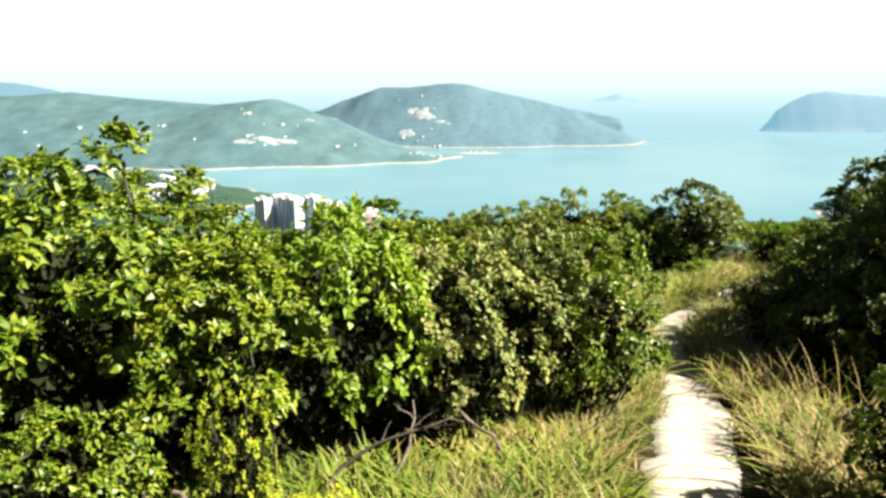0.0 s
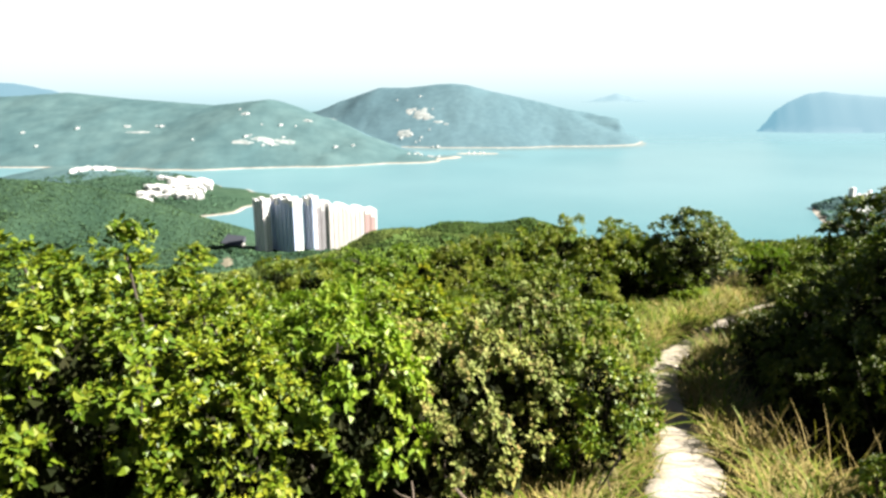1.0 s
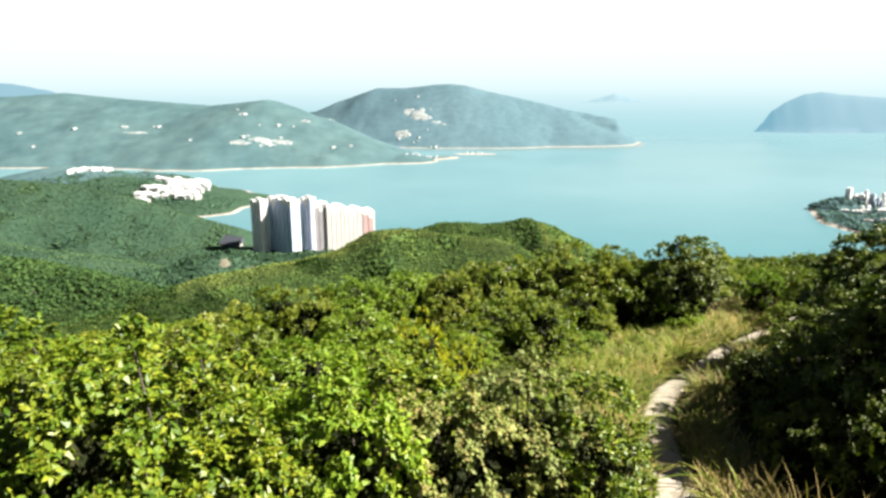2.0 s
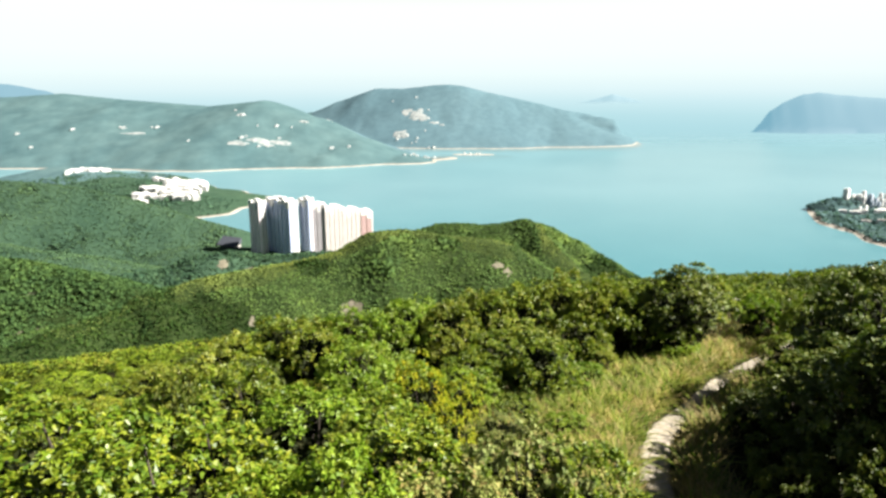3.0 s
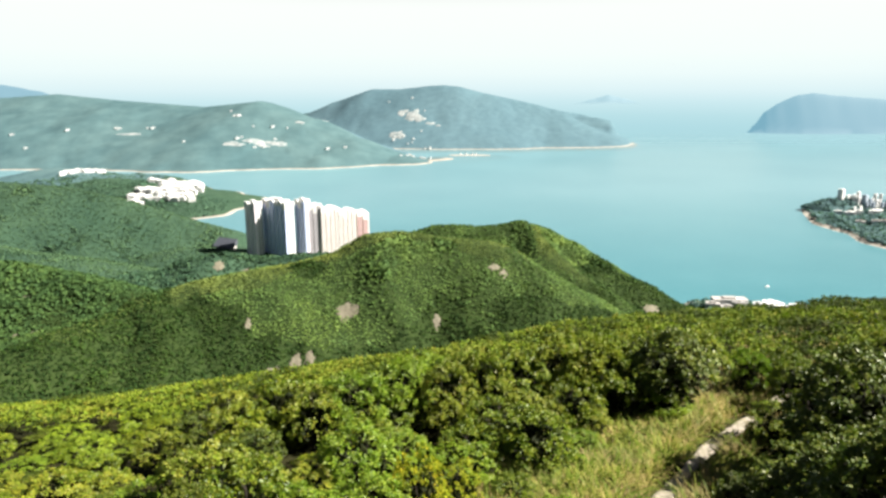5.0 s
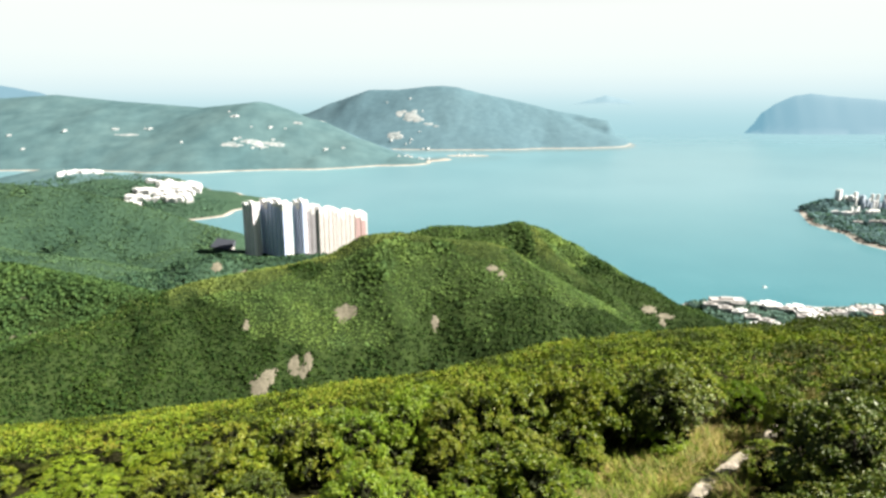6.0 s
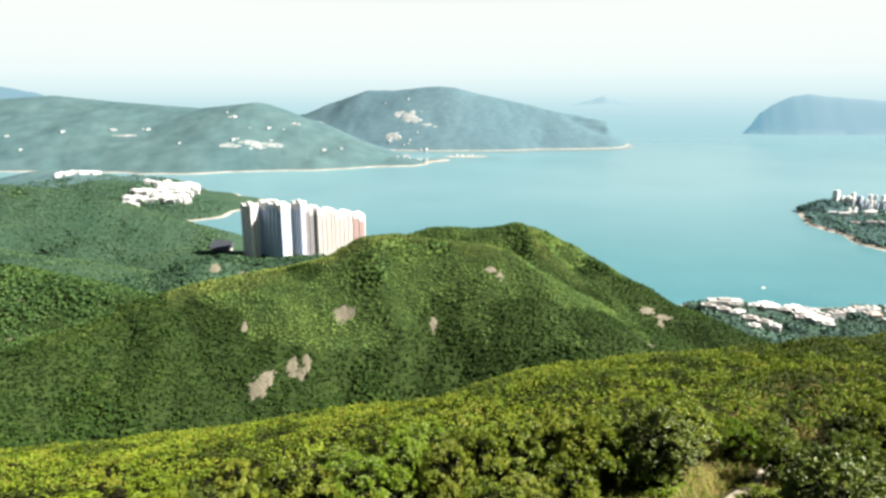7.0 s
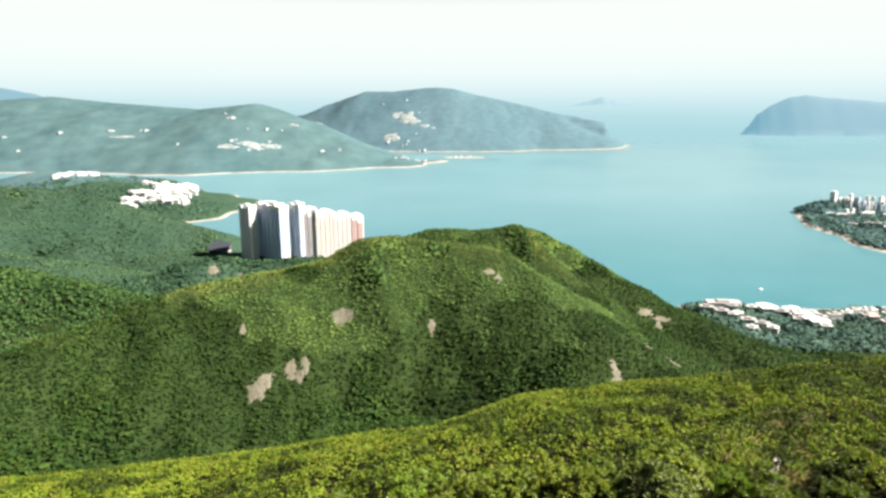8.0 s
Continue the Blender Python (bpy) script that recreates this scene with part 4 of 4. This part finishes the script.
def make_tower(x, y, width, depth, top, turn, material, front, bays, label):
    """A tall block of flats: a core, projecting bays with a column of windows each, and a stepped top."""
    base = one_height(x, y)
    tall = top - base
    ob = tagged(new("apartment_tower"), label, "tower block", group="row of apartment towers")
    ob.matrix_basis = pose(x, y, base, 0, 0, turn)
    hw, hd = width / 2, depth / 2
    solid("wall", [(-hw, hw, -hd + 2.6, hd - 2.6, -6, tall - 5)], material, ob)
    pitch = width / bays
    storeys = int((tall - 8) / 3.0)
    for face in (-1, 1):
        for k in range(bays):
            a = -hw + pitch * k + pitch * 0.09
            b = a + pitch * 0.82
            y0, y1 = (-hd, -hd + 2.6) if face < 0 else (hd - 2.6, hd)
            high = tall - 5 + (3 if (k + face) % 2 else 0)
            bay = solid("bay", [(a, b, y0, y1, -6, high - 5), (a + 0.3, b - 0.3, y0 + 0.3, y1, high - 5, high)], front, ob)
            solid("parapet", [(a - 0.2, b + 0.2, y0 - 0.2, y1 + 0.2, high - 2 - 3 * ((k * 5 + 2) % 4), high + 1.5)], M_WHITE, ob, "white top storeys")
            q = y0 - 0.06 if face < 0 else y1 + 0.06
            wide = (b - a) * 0.22
            rows = []
            for s in range(storeys):
                for c in (a + (b - a) * 0.28, a + (b - a) * 0.72):
                    rows.append((c - wide / 2, c + wide / 2, min(q, q + 0.1), max(q, q + 0.1), 3 + s * 3.0, 4.5 + s * 3.0))
            tagged(solid("window", rows, M_GLASS, bay), kind="stuff")
    for side_x in (-1, 1):
        x0, x1 = (-hw - 1.6, -hw) if side_x < 0 else (hw, hw + 1.6)
        for k in range(2):
            c = (-0.5 + k) * depth * 0.42
            bay = solid("bay", [(x0, x1, c - depth * 0.13, c + depth * 0.13, -6, tall - 4)], material, ob)
            q = x0 - 0.06 if side_x < 0 else x1 + 0.06
            tagged(solid("window", [(min(q, q + 0.1), max(q, q + 0.1), c - 1.0, c + 1.0, 3 + s * 3.0, 4.5 + s * 3.0) for s in range(storeys)], M_GLASS, bay), kind="stuff")
    solid("roof", [(-hw * 0.8, hw * 0.8, -hd * 0.55, hd * 0.55, tall - 5, tall - 2), (-hw * 0.35, hw * 0.3, -hd * 0.3, hd * 0.3, tall - 2, tall + 2), (hw * 0.45, hw * 0.7, -hd * 0.2, hd * 0.2, tall - 2, tall)], M_WHITE, ob, "white stepped rooftop")
    return ob


TOWER = "tall apartment tower with vertical bays"
for tx, ty, w, d, top, turn, wall_, front, bays, label in [
    (-324, 1152, 28, 17, -186, -33, M_WHITE, M_MAUVE_SHADE, 3, "white and mauve " + TOWER), (-280, 1150, 62, 20, -182, -36, M_WHITE, M_BLUE_SHADE, 6, "wide white and slate-blue " + TOWER), (-236, 1146, 24, 14, -181, -30, M_MAUVE_SHADE, M_BLUE_SHADE, 3, "slate-blue and mauve " + TOWER), (-215, 1150, 24, 16, -191, 12, M_CREAM, M_GREY_SHADE, 3, "grey-mauve " + TOWER),
    (-190, 1154, 33, 14, -196, 20, M_CREAM, M_CREAM, 4, "sunlit cream " + TOWER), (-161, 1164, 32, 14, -202, 20, M_CREAM, M_CREAM, 4, "sunlit cream " + TOWER), (-135, 1174, 21, 14, -207, 20, M_CREAM, M_PINK, 2, "pink " + TOWER)]:
    make_tower(tx, ty, w, d, top, turn, wall_, front, bays, label)


def make_house(w, d, h, storeys, roof_material, label, pitched=False, low=3.0, wall=M_WHITE):
    """A house with a window band on each storey and a roof slab with a parapet, or a pitched roof."""
    ob = tagged(new("house"), label, "house", group="white houses by the sea")
    solid("wall", [(-w / 2, w / 2, -d / 2, d / 2, -low, h), (-w / 2 - 1.2, -w / 2, -d / 4, d / 3, -low, h * 0.7)], wall, ob)
    n = max(3, int(w / 3.5))
    p, panes = w / n, []
    for s in range(storeys):
        z = 1.0 + s * (h - 0.8) / storeys
        for q in (-d / 2 - 0.03, d / 2 + 0.03):
            panes += [(-w / 2 + p * (k + 0.28), -w / 2 + p * (k + 0.72), q - 0.05, q + 0.05, z, z + 1.3) for k in range(n)]
    tagged(solid("window", panes, M_GLASS, ob), kind="stuff")
    if pitched:
        e = 0.8
        v = np.array([(-w / 2 - e, -d / 2 - e, h), (w / 2 + e, -d / 2 - e, h), (w / 2 + e, d / 2 + e, h), (-w / 2 - e, d / 2 + e, h), (-w / 2 + d * 0.2, 0, h + d * 0.28), (w / 2 - d * 0.2, 0, h + d * 0.28)], float)
        f = np.array([(0, 1, 5, 4), (2, 3, 4, 5), (1, 2, 5, 5), (3, 0, 4, 4), (3, 2, 1, 0)], np.int32)
        me = bpy.data.meshes.new("roof")
        me.from_pydata(v.tolist(), [], [[0, 1, 5, 4], [2, 3, 4, 5], [1, 2, 5], [3, 0, 4], [3, 2, 1, 0]])
        me.materials.append(roof_material)
        part("roof", me, ob)
    else:
        solid("roof", [(-w / 2 - 0.3, w / 2 + 0.3, -d / 2 - 0.3, d / 2 + 0.3, h, h + 0.5), (-w / 5, w / 6, -d / 4, d / 4, h + 0.5, h + 2.6)], roof_material, ob)
    return ob


house_moulds = [
    make_house(13, 10, 9, 3, M_PLASTER, "small white flat-roofed house among trees", wall=M_PLASTER),
    make_house(20, 11, 11, 3, M_WHITE, "white flat-roofed house by the sea"),
    make_house(28, 12, 13, 4, M_WHITE, "long white apartment house by the sea"),
    make_house(15, 11, 7, 2, M_ROOF, "white house with a brown pitched roof", True),
    make_house(46, 16, 9, 2, M_ROOF, "long building with a flat grey-brown roof"),
    make_house(20, 20, 30, 9, M_WHITE, "white mid-rise apartment house above the shore"),
    make_house(30, 8, 8, 3, M_PALE, "pale house high on the far slope", wall=M_PALE),
    make_house(22, 20, 30, 9, M_SHADE, "mid-rise apartment house above the shore, greyed blue for haze", wall=M_SHADE),
    make_house(18, 11, 9, 3, M_ROOF, "white house with a flat grey roof", wall=M_PLASTER),
    make_house(14, 11, 8, 2, M_TILE, "white house with a faded terracotta roof", True),
]
placed = set()
hr = np.random.default_rng(21)


def settle(kind, x, y, turn, up=0.0, size=1.0):
    z = one_height(x, y)
    if z < SEA + 1:
        return
    m = pose(x, y, z + up, 0, 0, turn) @ Matrix.Diagonal((size, size, 0.5 + 0.5 * size, 1))
    if kind not in placed:
        placed.add(kind)
        house_moulds[kind].matrix_basis = m
    else:
        copy_thing(house_moulds[kind], m)


def row(n, a, b, spread, kinds, turn=0.0, up=0.5, size=1.0):
    """Houses along a line from a to b, loosely set."""
    for k in range(n):
        q = (k + hr.uniform(0.2, 0.8)) / n
        settle(int(hr.choice(kinds)), a[0] + q * (b[0] - a[0]) + hr.normal(0, spread), a[1] + q * (b[1] - a[1]) + hr.normal(0, spread), turn + hr.uniform(-12, 12), up, size)


# village by the bay
settle(4, 408, 868, -4, 4)
row(7, (385, 860), (430, 790), 4, (0, 8, 0), -20)
row(3, (410, 868), (424, 858), 4, (1, 8), -6)
row(8, (440, 858), (520, 828), 4, (0, 8, 1), -6)
row(5, (445, 842), (520, 812), 5, (8, 1, 0), -8)
row(6, (492, 816), (508, 780), 3, (1, 0, 8), -12)
row(6, (530, 820), (640, 826), 4, (0, 8, 9), 0)
row(9, (565, 838), (720, 850), 6, (0, 8, 1), 6)
row(6, (585, 812), (720, 816), 8, (0, 8, 1), 4)
settle(3, 402, 770, -25, 0.5)
row(3, (395, 765), (425, 775), 4, (0, 3, 9), -25)
# peninsula across the bay
row(13, (1032, 1650), (1200, 1652), 3, (2, 5, 2, 1), 38, 2, 0.62)
row(11, (1050, 1628), (1190, 1622), 3, (7, 7, 5), 30, 1, 0.55)
row(9, (1035, 1600), (1170, 1585), 4, (7, 7, 2), 30, 3, 0.5)
row(6, (970, 1560), (1060, 1535), 5, (2, 1), -12)
row(7, (1030, 1530), (1150, 1490), 6, (2, 1, 1), -12)
row(4, (940, 1440), (1030, 1420), 8, (0, 8), -20)
row(6, (990, 1380), (1120, 1330), 10, (1, 8, 0), -25)
row(6, (950, 1260), (1060, 1230), 8, (0, 1, 9), -25)
# white terraces on the wooded peninsula
row(7, (-835, 1725), (-765, 1695), 5, (1, 2), 10, 2)
row(7, (-830, 1770), (-770, 1745), 5, (1, 2), 10, 2)
row(14, (-830, 1830), (-760, 1790), 7, (1, 2), 10, 1.5)
for k in range(8):
    row(11, (-805 + 8 * k, 1970 - 34 * k), (-682 + 6 * k, 1940 - 34 * k), 6, (1, 2, 2), 4, 1.5)
row(10, (-900, 2060), (-800, 2010), 6, (2, 1), -10, 1.5)
row(9, (-1220, 2140), (-1110, 2200), 6, (2, 2, 1), 20, 2)
row(7, (-1215, 2130), (-1105, 2185), 6, (2, 2), 20, 2)
# scattered houses on the far slopes
for hx, hy in [(-1821, 2878), (-1687, 2741), (-1592, 2898), (-1401, 2934), (-1385, 2930), (-1264, 2938), (-1240, 2935), (-1029, 2720), (-864, 2947), (-880, 2940), (-913, 3006), (-777, 2851), (-701, 2875), (-640, 2885), (-605, 2955), (-590, 2950), (-800, 2753), (-815, 2740), (-673, 2787), (-735, 2695), (-700, 2710), (-760, 2720), (-613, 3856), (-590, 3850), (-62, 3793), (-274, 3967), (-136, 3946), (-198, 3565), (-220, 3570), (-170, 3560), (-147, 3493), (-125, 3500), (-57, 3445), (-30, 3440), (-77, 3593), (124, 3427), (-224, 3539), (-118, 3524), (-450, 2760), (-380, 2780)]:
    settle(6, hx, hy, hr.uniform(20, 55), 3, hr.choice([0.45, 0.6, 0.8, 1.1]))


row(6, (-160, 2850), (-20, 2935), 9, (6,), 35, 1, 0.8)
row(4, (105, 3130), (215, 3131), 3, (6,), 35, 1, 0.6)


def dark_shed():
    ob = tagged(new("shed"), "long shed with a dark slate roof below the knoll", "shed")
    x, y = -392, 1195
    ob.matrix_basis = pose(x, y, one_height(x, y) + 5, 0, 0, -24)
    solid("wall", [(-20, 20, -7, 7, -14, 1.5)], M_ROOF, ob)
    m, nt, b, _ = shader("dark slate")
    nt.links.new(ramp_node(nt, noise_node(nt, 0.4), [(0.3, (0.03, 0.035, 0.045)), (0.7, (0.06, 0.065, 0.08))]), b.inputs["Base Color"])
    b.inputs["Roughness"].default_value = 0.5
    me = bpy.data.meshes.new("roof")
    me.from_pydata([(-22, -11, 0), (22, -11, 0), (22, 8, 13), (-22, 8, 13), (-22, 8, 3), (22, 8, 3)], [], [(0, 1, 2, 3), (2, 5, 4, 3), (0, 3, 4), (1, 5, 2), (0, 4, 5, 1)])
    me.materials.append(m)
    part("roof", me, ob)


dark_shed()


def boat(x, y, turn):
    ob = tagged(new("boat"), "small white motor boat on the bay", "boat")
    ob.matrix_basis = pose(x, y, SEA, 0, 0, turn)
    me = bpy.data.meshes.new("hull")
    me.from_pydata([(-4, -1.3, 1.1), (-4, 1.3, 1.1), (2, 1.4, 1.2), (2, -1.4, 1.2), (5, 0, 1.6), (-4, -0.9, -0.2), (-4, 0.9, -0.2), (2, 0.9, -0.2), (2, -0.9, -0.2), (4.2, 0, 0)], [],
                   [(0, 1, 2, 3), (3, 2, 4), (0, 5, 6, 1), (1, 6, 7, 2), (0, 3, 8, 5), (2, 7, 9, 4), (3, 4, 9, 8), (5, 8, 7, 6), (8, 9, 7)])
    me.materials.append(M_WHITE)
    part("hull", me, ob)
    solid("cabin", [(-1.8, 1.4, -0.9, 0.9, 1.1, 2.6)], M_WHITE, ob)
    solid("windscreen", [(1.42, 1.5, -0.8, 0.8, 1.7, 2.4)], M_GLASS, ob)


boat(522, 987, 15)


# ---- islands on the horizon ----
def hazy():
    m, nt, b, _ = shader("island with painted haze glow")
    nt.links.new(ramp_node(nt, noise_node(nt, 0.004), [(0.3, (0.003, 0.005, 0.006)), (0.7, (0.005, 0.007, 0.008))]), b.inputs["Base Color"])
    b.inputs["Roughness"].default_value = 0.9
    # The haze over the island is painted as a blue glow.
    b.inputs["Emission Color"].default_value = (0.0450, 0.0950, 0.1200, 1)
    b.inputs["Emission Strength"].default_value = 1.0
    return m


M_HAZY = hazy()


def island(nodes, slope, foot, seed, label):
    xs = [n[0] for n in nodes]
    x, y = np.meshgrid(np.linspace(min(xs) - 120, max(xs) + 120, 90), np.linspace(nodes[0][1] - 420, nodes[0][1] + 60, 26), indexing="ij")
    d, high = crest(x, y, nodes)
    z = high - slope * (np.sqrt(d * d + 1600) - 40) + 8 * fbm(x / 150, y / 150, seed)
    z = np.maximum(z, foot)
    a = (np.arange(89)[:, None] * 26 + np.arange(25)[None]).ravel()
    f = np.stack([a, a + 26, a + 27, a + 1], 1)
    v = np.stack([x, y, z], -1).reshape(-1, 3)
    f = f[(v[f][:, :, 2] > foot + 0.5).any(1)]
    return tagged(new("backdrop", mesh_of("backdrop", v, f, (M_HAZY,), smooth=True)), label, "island", kind="structure")


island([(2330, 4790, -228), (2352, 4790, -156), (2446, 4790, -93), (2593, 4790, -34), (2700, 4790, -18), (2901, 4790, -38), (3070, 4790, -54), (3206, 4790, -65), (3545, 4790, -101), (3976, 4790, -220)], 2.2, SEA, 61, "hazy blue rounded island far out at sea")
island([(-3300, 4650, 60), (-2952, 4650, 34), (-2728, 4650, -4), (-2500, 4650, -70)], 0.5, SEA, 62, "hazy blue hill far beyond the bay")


# ---- woods on the slopes ----
def woods(name, x0, x1, y0, y1, spacing, size, leaves, material, seed, label, keep):
    """Crowns of leaf clumps, scattered over a stretch of land."""
    g = np.random.default_rng(seed)
    gx, gy = np.meshgrid(np.arange(x0, x1, spacing), np.arange(y0, y1, spacing))
    x, y = gx.ravel() + g.uniform(-0.5, 0.5, gx.size) * spacing, gy.ravel() + g.uniform(-0.5, 0.5, gx.size) * spacing
    z = hill_mass(x, y)
    ok = (z > SEA + 2) & keep(x, y)
    for bx, by, wx, wy in BARE:
        ok &= np.hypot((x - bx) / wx, (y - by) / wy) > 0.45 + 0.55 * g.random(len(x))
    x, y, z = x[ok], y[ok], z[ok]
    lush = np.clip(0.72 + 1.5 * fbm(x / 48, y / 48, 8) - 0.9 * fbm(x / 190, y / 190, 25), 0.7, 1.5)
    r = size * lush * g.uniform(0.55, 1.3, len(x))
    n = len(x) * leaves
    w = g.normal(0, 1, (n, 3))
    w[:, 2] = np.abs(w[:, 2]) * 0.9 + 0.1
    w /= np.linalg.norm(w, axis=1, keepdims=True)
    rr = np.repeat(r, leaves)[:, None]
    c = np.repeat(np.stack([x, y, z + 0.35 * r], 1), leaves, 0) + w * rr * g.uniform(0.6, 1.05, (n, 1)) * np.array([1, 1, 0.7])
    nrm = w * 0.8 + np.array([0, 0, 0.5]) + g.normal(0, 0.35, (n, 3))
    a = np.cross(nrm, g.normal(0, 1, (n, 3)))
    a /= np.linalg.norm(a, axis=1, keepdims=True) + 1e-6
    b = np.cross(nrm, a)
    b /= np.linalg.norm(b, axis=1, keepdims=True) + 1e-6
    s = rr * g.uniform(0.25, 0.5, (n, 1)) * math.sqrt(14 / leaves)
    v = np.stack([c - a * s, c - b * s * 0.7, c + a * s, c + b * s * 0.7], 1).reshape(-1, 3)
    f = np.arange(n * 4, dtype=np.int32).reshape(-1, 4)
    tagged(new(name, mesh_of(name, v, f, (material,))), label, "trees", kind="stuff")


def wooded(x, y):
    """Where tall woods stand, coloured darker for shade: in the hollows and on the lower slopes."""
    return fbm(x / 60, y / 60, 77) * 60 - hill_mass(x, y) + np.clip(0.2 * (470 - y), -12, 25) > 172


def side_hill(x, y):
    """The hill beyond the spur that runs down to the near valley."""
    return (x < -238) & (y > 560 + 1.31 * (x + 243)) & (y < 790)


GULLIES = [[(7, 627), (18, 598), (26, 574), (42, 544), (45, 522)], [(74, 619), (91, 582), (103, 540), (115, 510)], [(-65, 595), (-52, 559), (-36, 533)], [(184, 692), (189, 619), (181, 538)]]


def gully_wood(x, y):
    """Trees coloured dark for the shade in the gullies, and the dark trees below the summit."""
    near = np.minimum.reduce([along(x, y, g)[0] for g in GULLIES])
    return (near < 9 + 8 * fbm(x / 25, y / 25, 91)) | ((x > -60) & (x < 112) & (y > 690) & (y < 775) & (fbm(x / 30, y / 30, 92) > -0.25))


def crest_grass(x, y):
    """Open grassy ground along the front crest and the spur, coloured as sunlit."""
    return (along(x, y, RIDGES[5][0][2:16])[0] < 20 + 16 * fbm(x / 40, y / 40, 93)) | (along(x, y, RIDGES[18][0])[0] < 10 + 8 * fbm(x / 30, y / 30, 94))


def main_hill(x, y):
    return (np.abs(x) < 0.72 * y + 20) & ((x < 340) | (y < 790 - 0.7 * np.maximum(x - 340, 0))) & ~side_hill(x, y)


# The spur's left flank takes the dark foliage too, as painted shade.
woods("hillside_trees", -540, 540, 330, 780, 3.0, 2.8, 10, M_TREES_LOW, 51, "trees on the lower slopes, coloured darker for shade", lambda x, y: main_hill(x, y) & (wooded(x, y) | (x <= -0.6 * y + 100)) & ~gully_wood(x, y))
woods("gully_trees", -100, 260, 480, 790, 3.7, 3.0, 11, M_TREES_GULLY, 60, "trees in the gullies of the hill, darkened for shade", lambda x, y: main_hill(x, y) & gully_wood(x, y))
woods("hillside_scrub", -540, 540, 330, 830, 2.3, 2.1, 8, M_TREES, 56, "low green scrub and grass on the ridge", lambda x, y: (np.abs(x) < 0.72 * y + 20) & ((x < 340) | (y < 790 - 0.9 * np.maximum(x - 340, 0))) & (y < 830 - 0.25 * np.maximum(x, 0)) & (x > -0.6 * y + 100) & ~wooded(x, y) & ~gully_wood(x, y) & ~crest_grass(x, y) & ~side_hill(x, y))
woods("crest_scrub", -380, 260, 440, 760, 2.2, 1.6, 8, M_TREES_CREST, 59, "olive scrub and grass along the crest, coloured sunlit", lambda x, y: crest_grass(x, y) & ~wooded(x, y) & ~gully_wood(x, y) & ~side_hill(x, y))
woods("hillside_scrub", -600, -200, 440, 790, 2.6, 2.2, 8, M_TREES_SIDE, 57, "low green scrub on the side hill", lambda x, y: (x > -0.72 * y - 20) & side_hill(x, y))
woods("woodland", -1100, -130, 780, 1400, 6.0, 3.4, 11, M_TREES_FAR, 52, "green scrub and trees on the hill behind", lambda x, y: (x > -0.75 * y - 20) & ~((x > -400) & (y > 1110)) & ~((x > -410) & (y < 1000)))
woods("woodland", -410, -90, 780, 1000, 6.0, 4.2, 13, M_TREES_KNOLL, 58, "dark trees on the knoll below the towers", lambda x, y: y > 780)
woods("village_trees", 340, 800, 700, 900, 6.0, 5.0, 24, M_TREES_SHORE, 53, "trees among the village houses, tinted blue for haze", lambda x, y: value_noise(x / 22, y / 22, 71) > -0.35)
woods("shore_trees", 830, 1360, 1060, 1760, 9.0, 6.5, 16, M_TREES_HAZY, 54, "trees on the built-up peninsula, tinted blue for haze", lambda x, y: value_noise(x / 30, y / 30, 72) > -0.6)
woods("headland_trees", -1350, -540, 1540, 2250, 12.0, 5.5, 16, M_TREES_HEAD, 55, "green trees on the low headland", lambda x, y: ~((x > -830) & (y > 1740)) & ~((x < -1090) & (y > 2110)) & (x > -0.72 * y))


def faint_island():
    """A far skerry, set nearer and raised to fit the view; glow and a see-through foot paint its haze."""
    m, nt, b, out = shader("island with haze glow and faded foot")
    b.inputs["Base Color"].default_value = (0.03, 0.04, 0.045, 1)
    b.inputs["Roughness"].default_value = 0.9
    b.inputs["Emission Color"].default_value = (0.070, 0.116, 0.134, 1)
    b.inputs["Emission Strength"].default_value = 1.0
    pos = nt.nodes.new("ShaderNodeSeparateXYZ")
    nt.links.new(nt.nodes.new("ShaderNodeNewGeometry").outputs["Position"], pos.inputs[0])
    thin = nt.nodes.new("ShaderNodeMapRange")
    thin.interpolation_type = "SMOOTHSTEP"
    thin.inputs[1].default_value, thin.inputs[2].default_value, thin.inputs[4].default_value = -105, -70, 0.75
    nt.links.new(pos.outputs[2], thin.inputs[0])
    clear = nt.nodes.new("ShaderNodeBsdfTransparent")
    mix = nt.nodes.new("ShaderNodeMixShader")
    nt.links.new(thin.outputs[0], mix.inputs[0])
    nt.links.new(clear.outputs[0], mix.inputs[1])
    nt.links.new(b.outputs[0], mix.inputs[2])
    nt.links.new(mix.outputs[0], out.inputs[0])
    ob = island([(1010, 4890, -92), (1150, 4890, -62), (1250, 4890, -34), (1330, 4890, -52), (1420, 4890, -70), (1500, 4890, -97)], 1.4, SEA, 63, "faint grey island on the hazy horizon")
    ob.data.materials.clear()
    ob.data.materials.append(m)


faint_island()
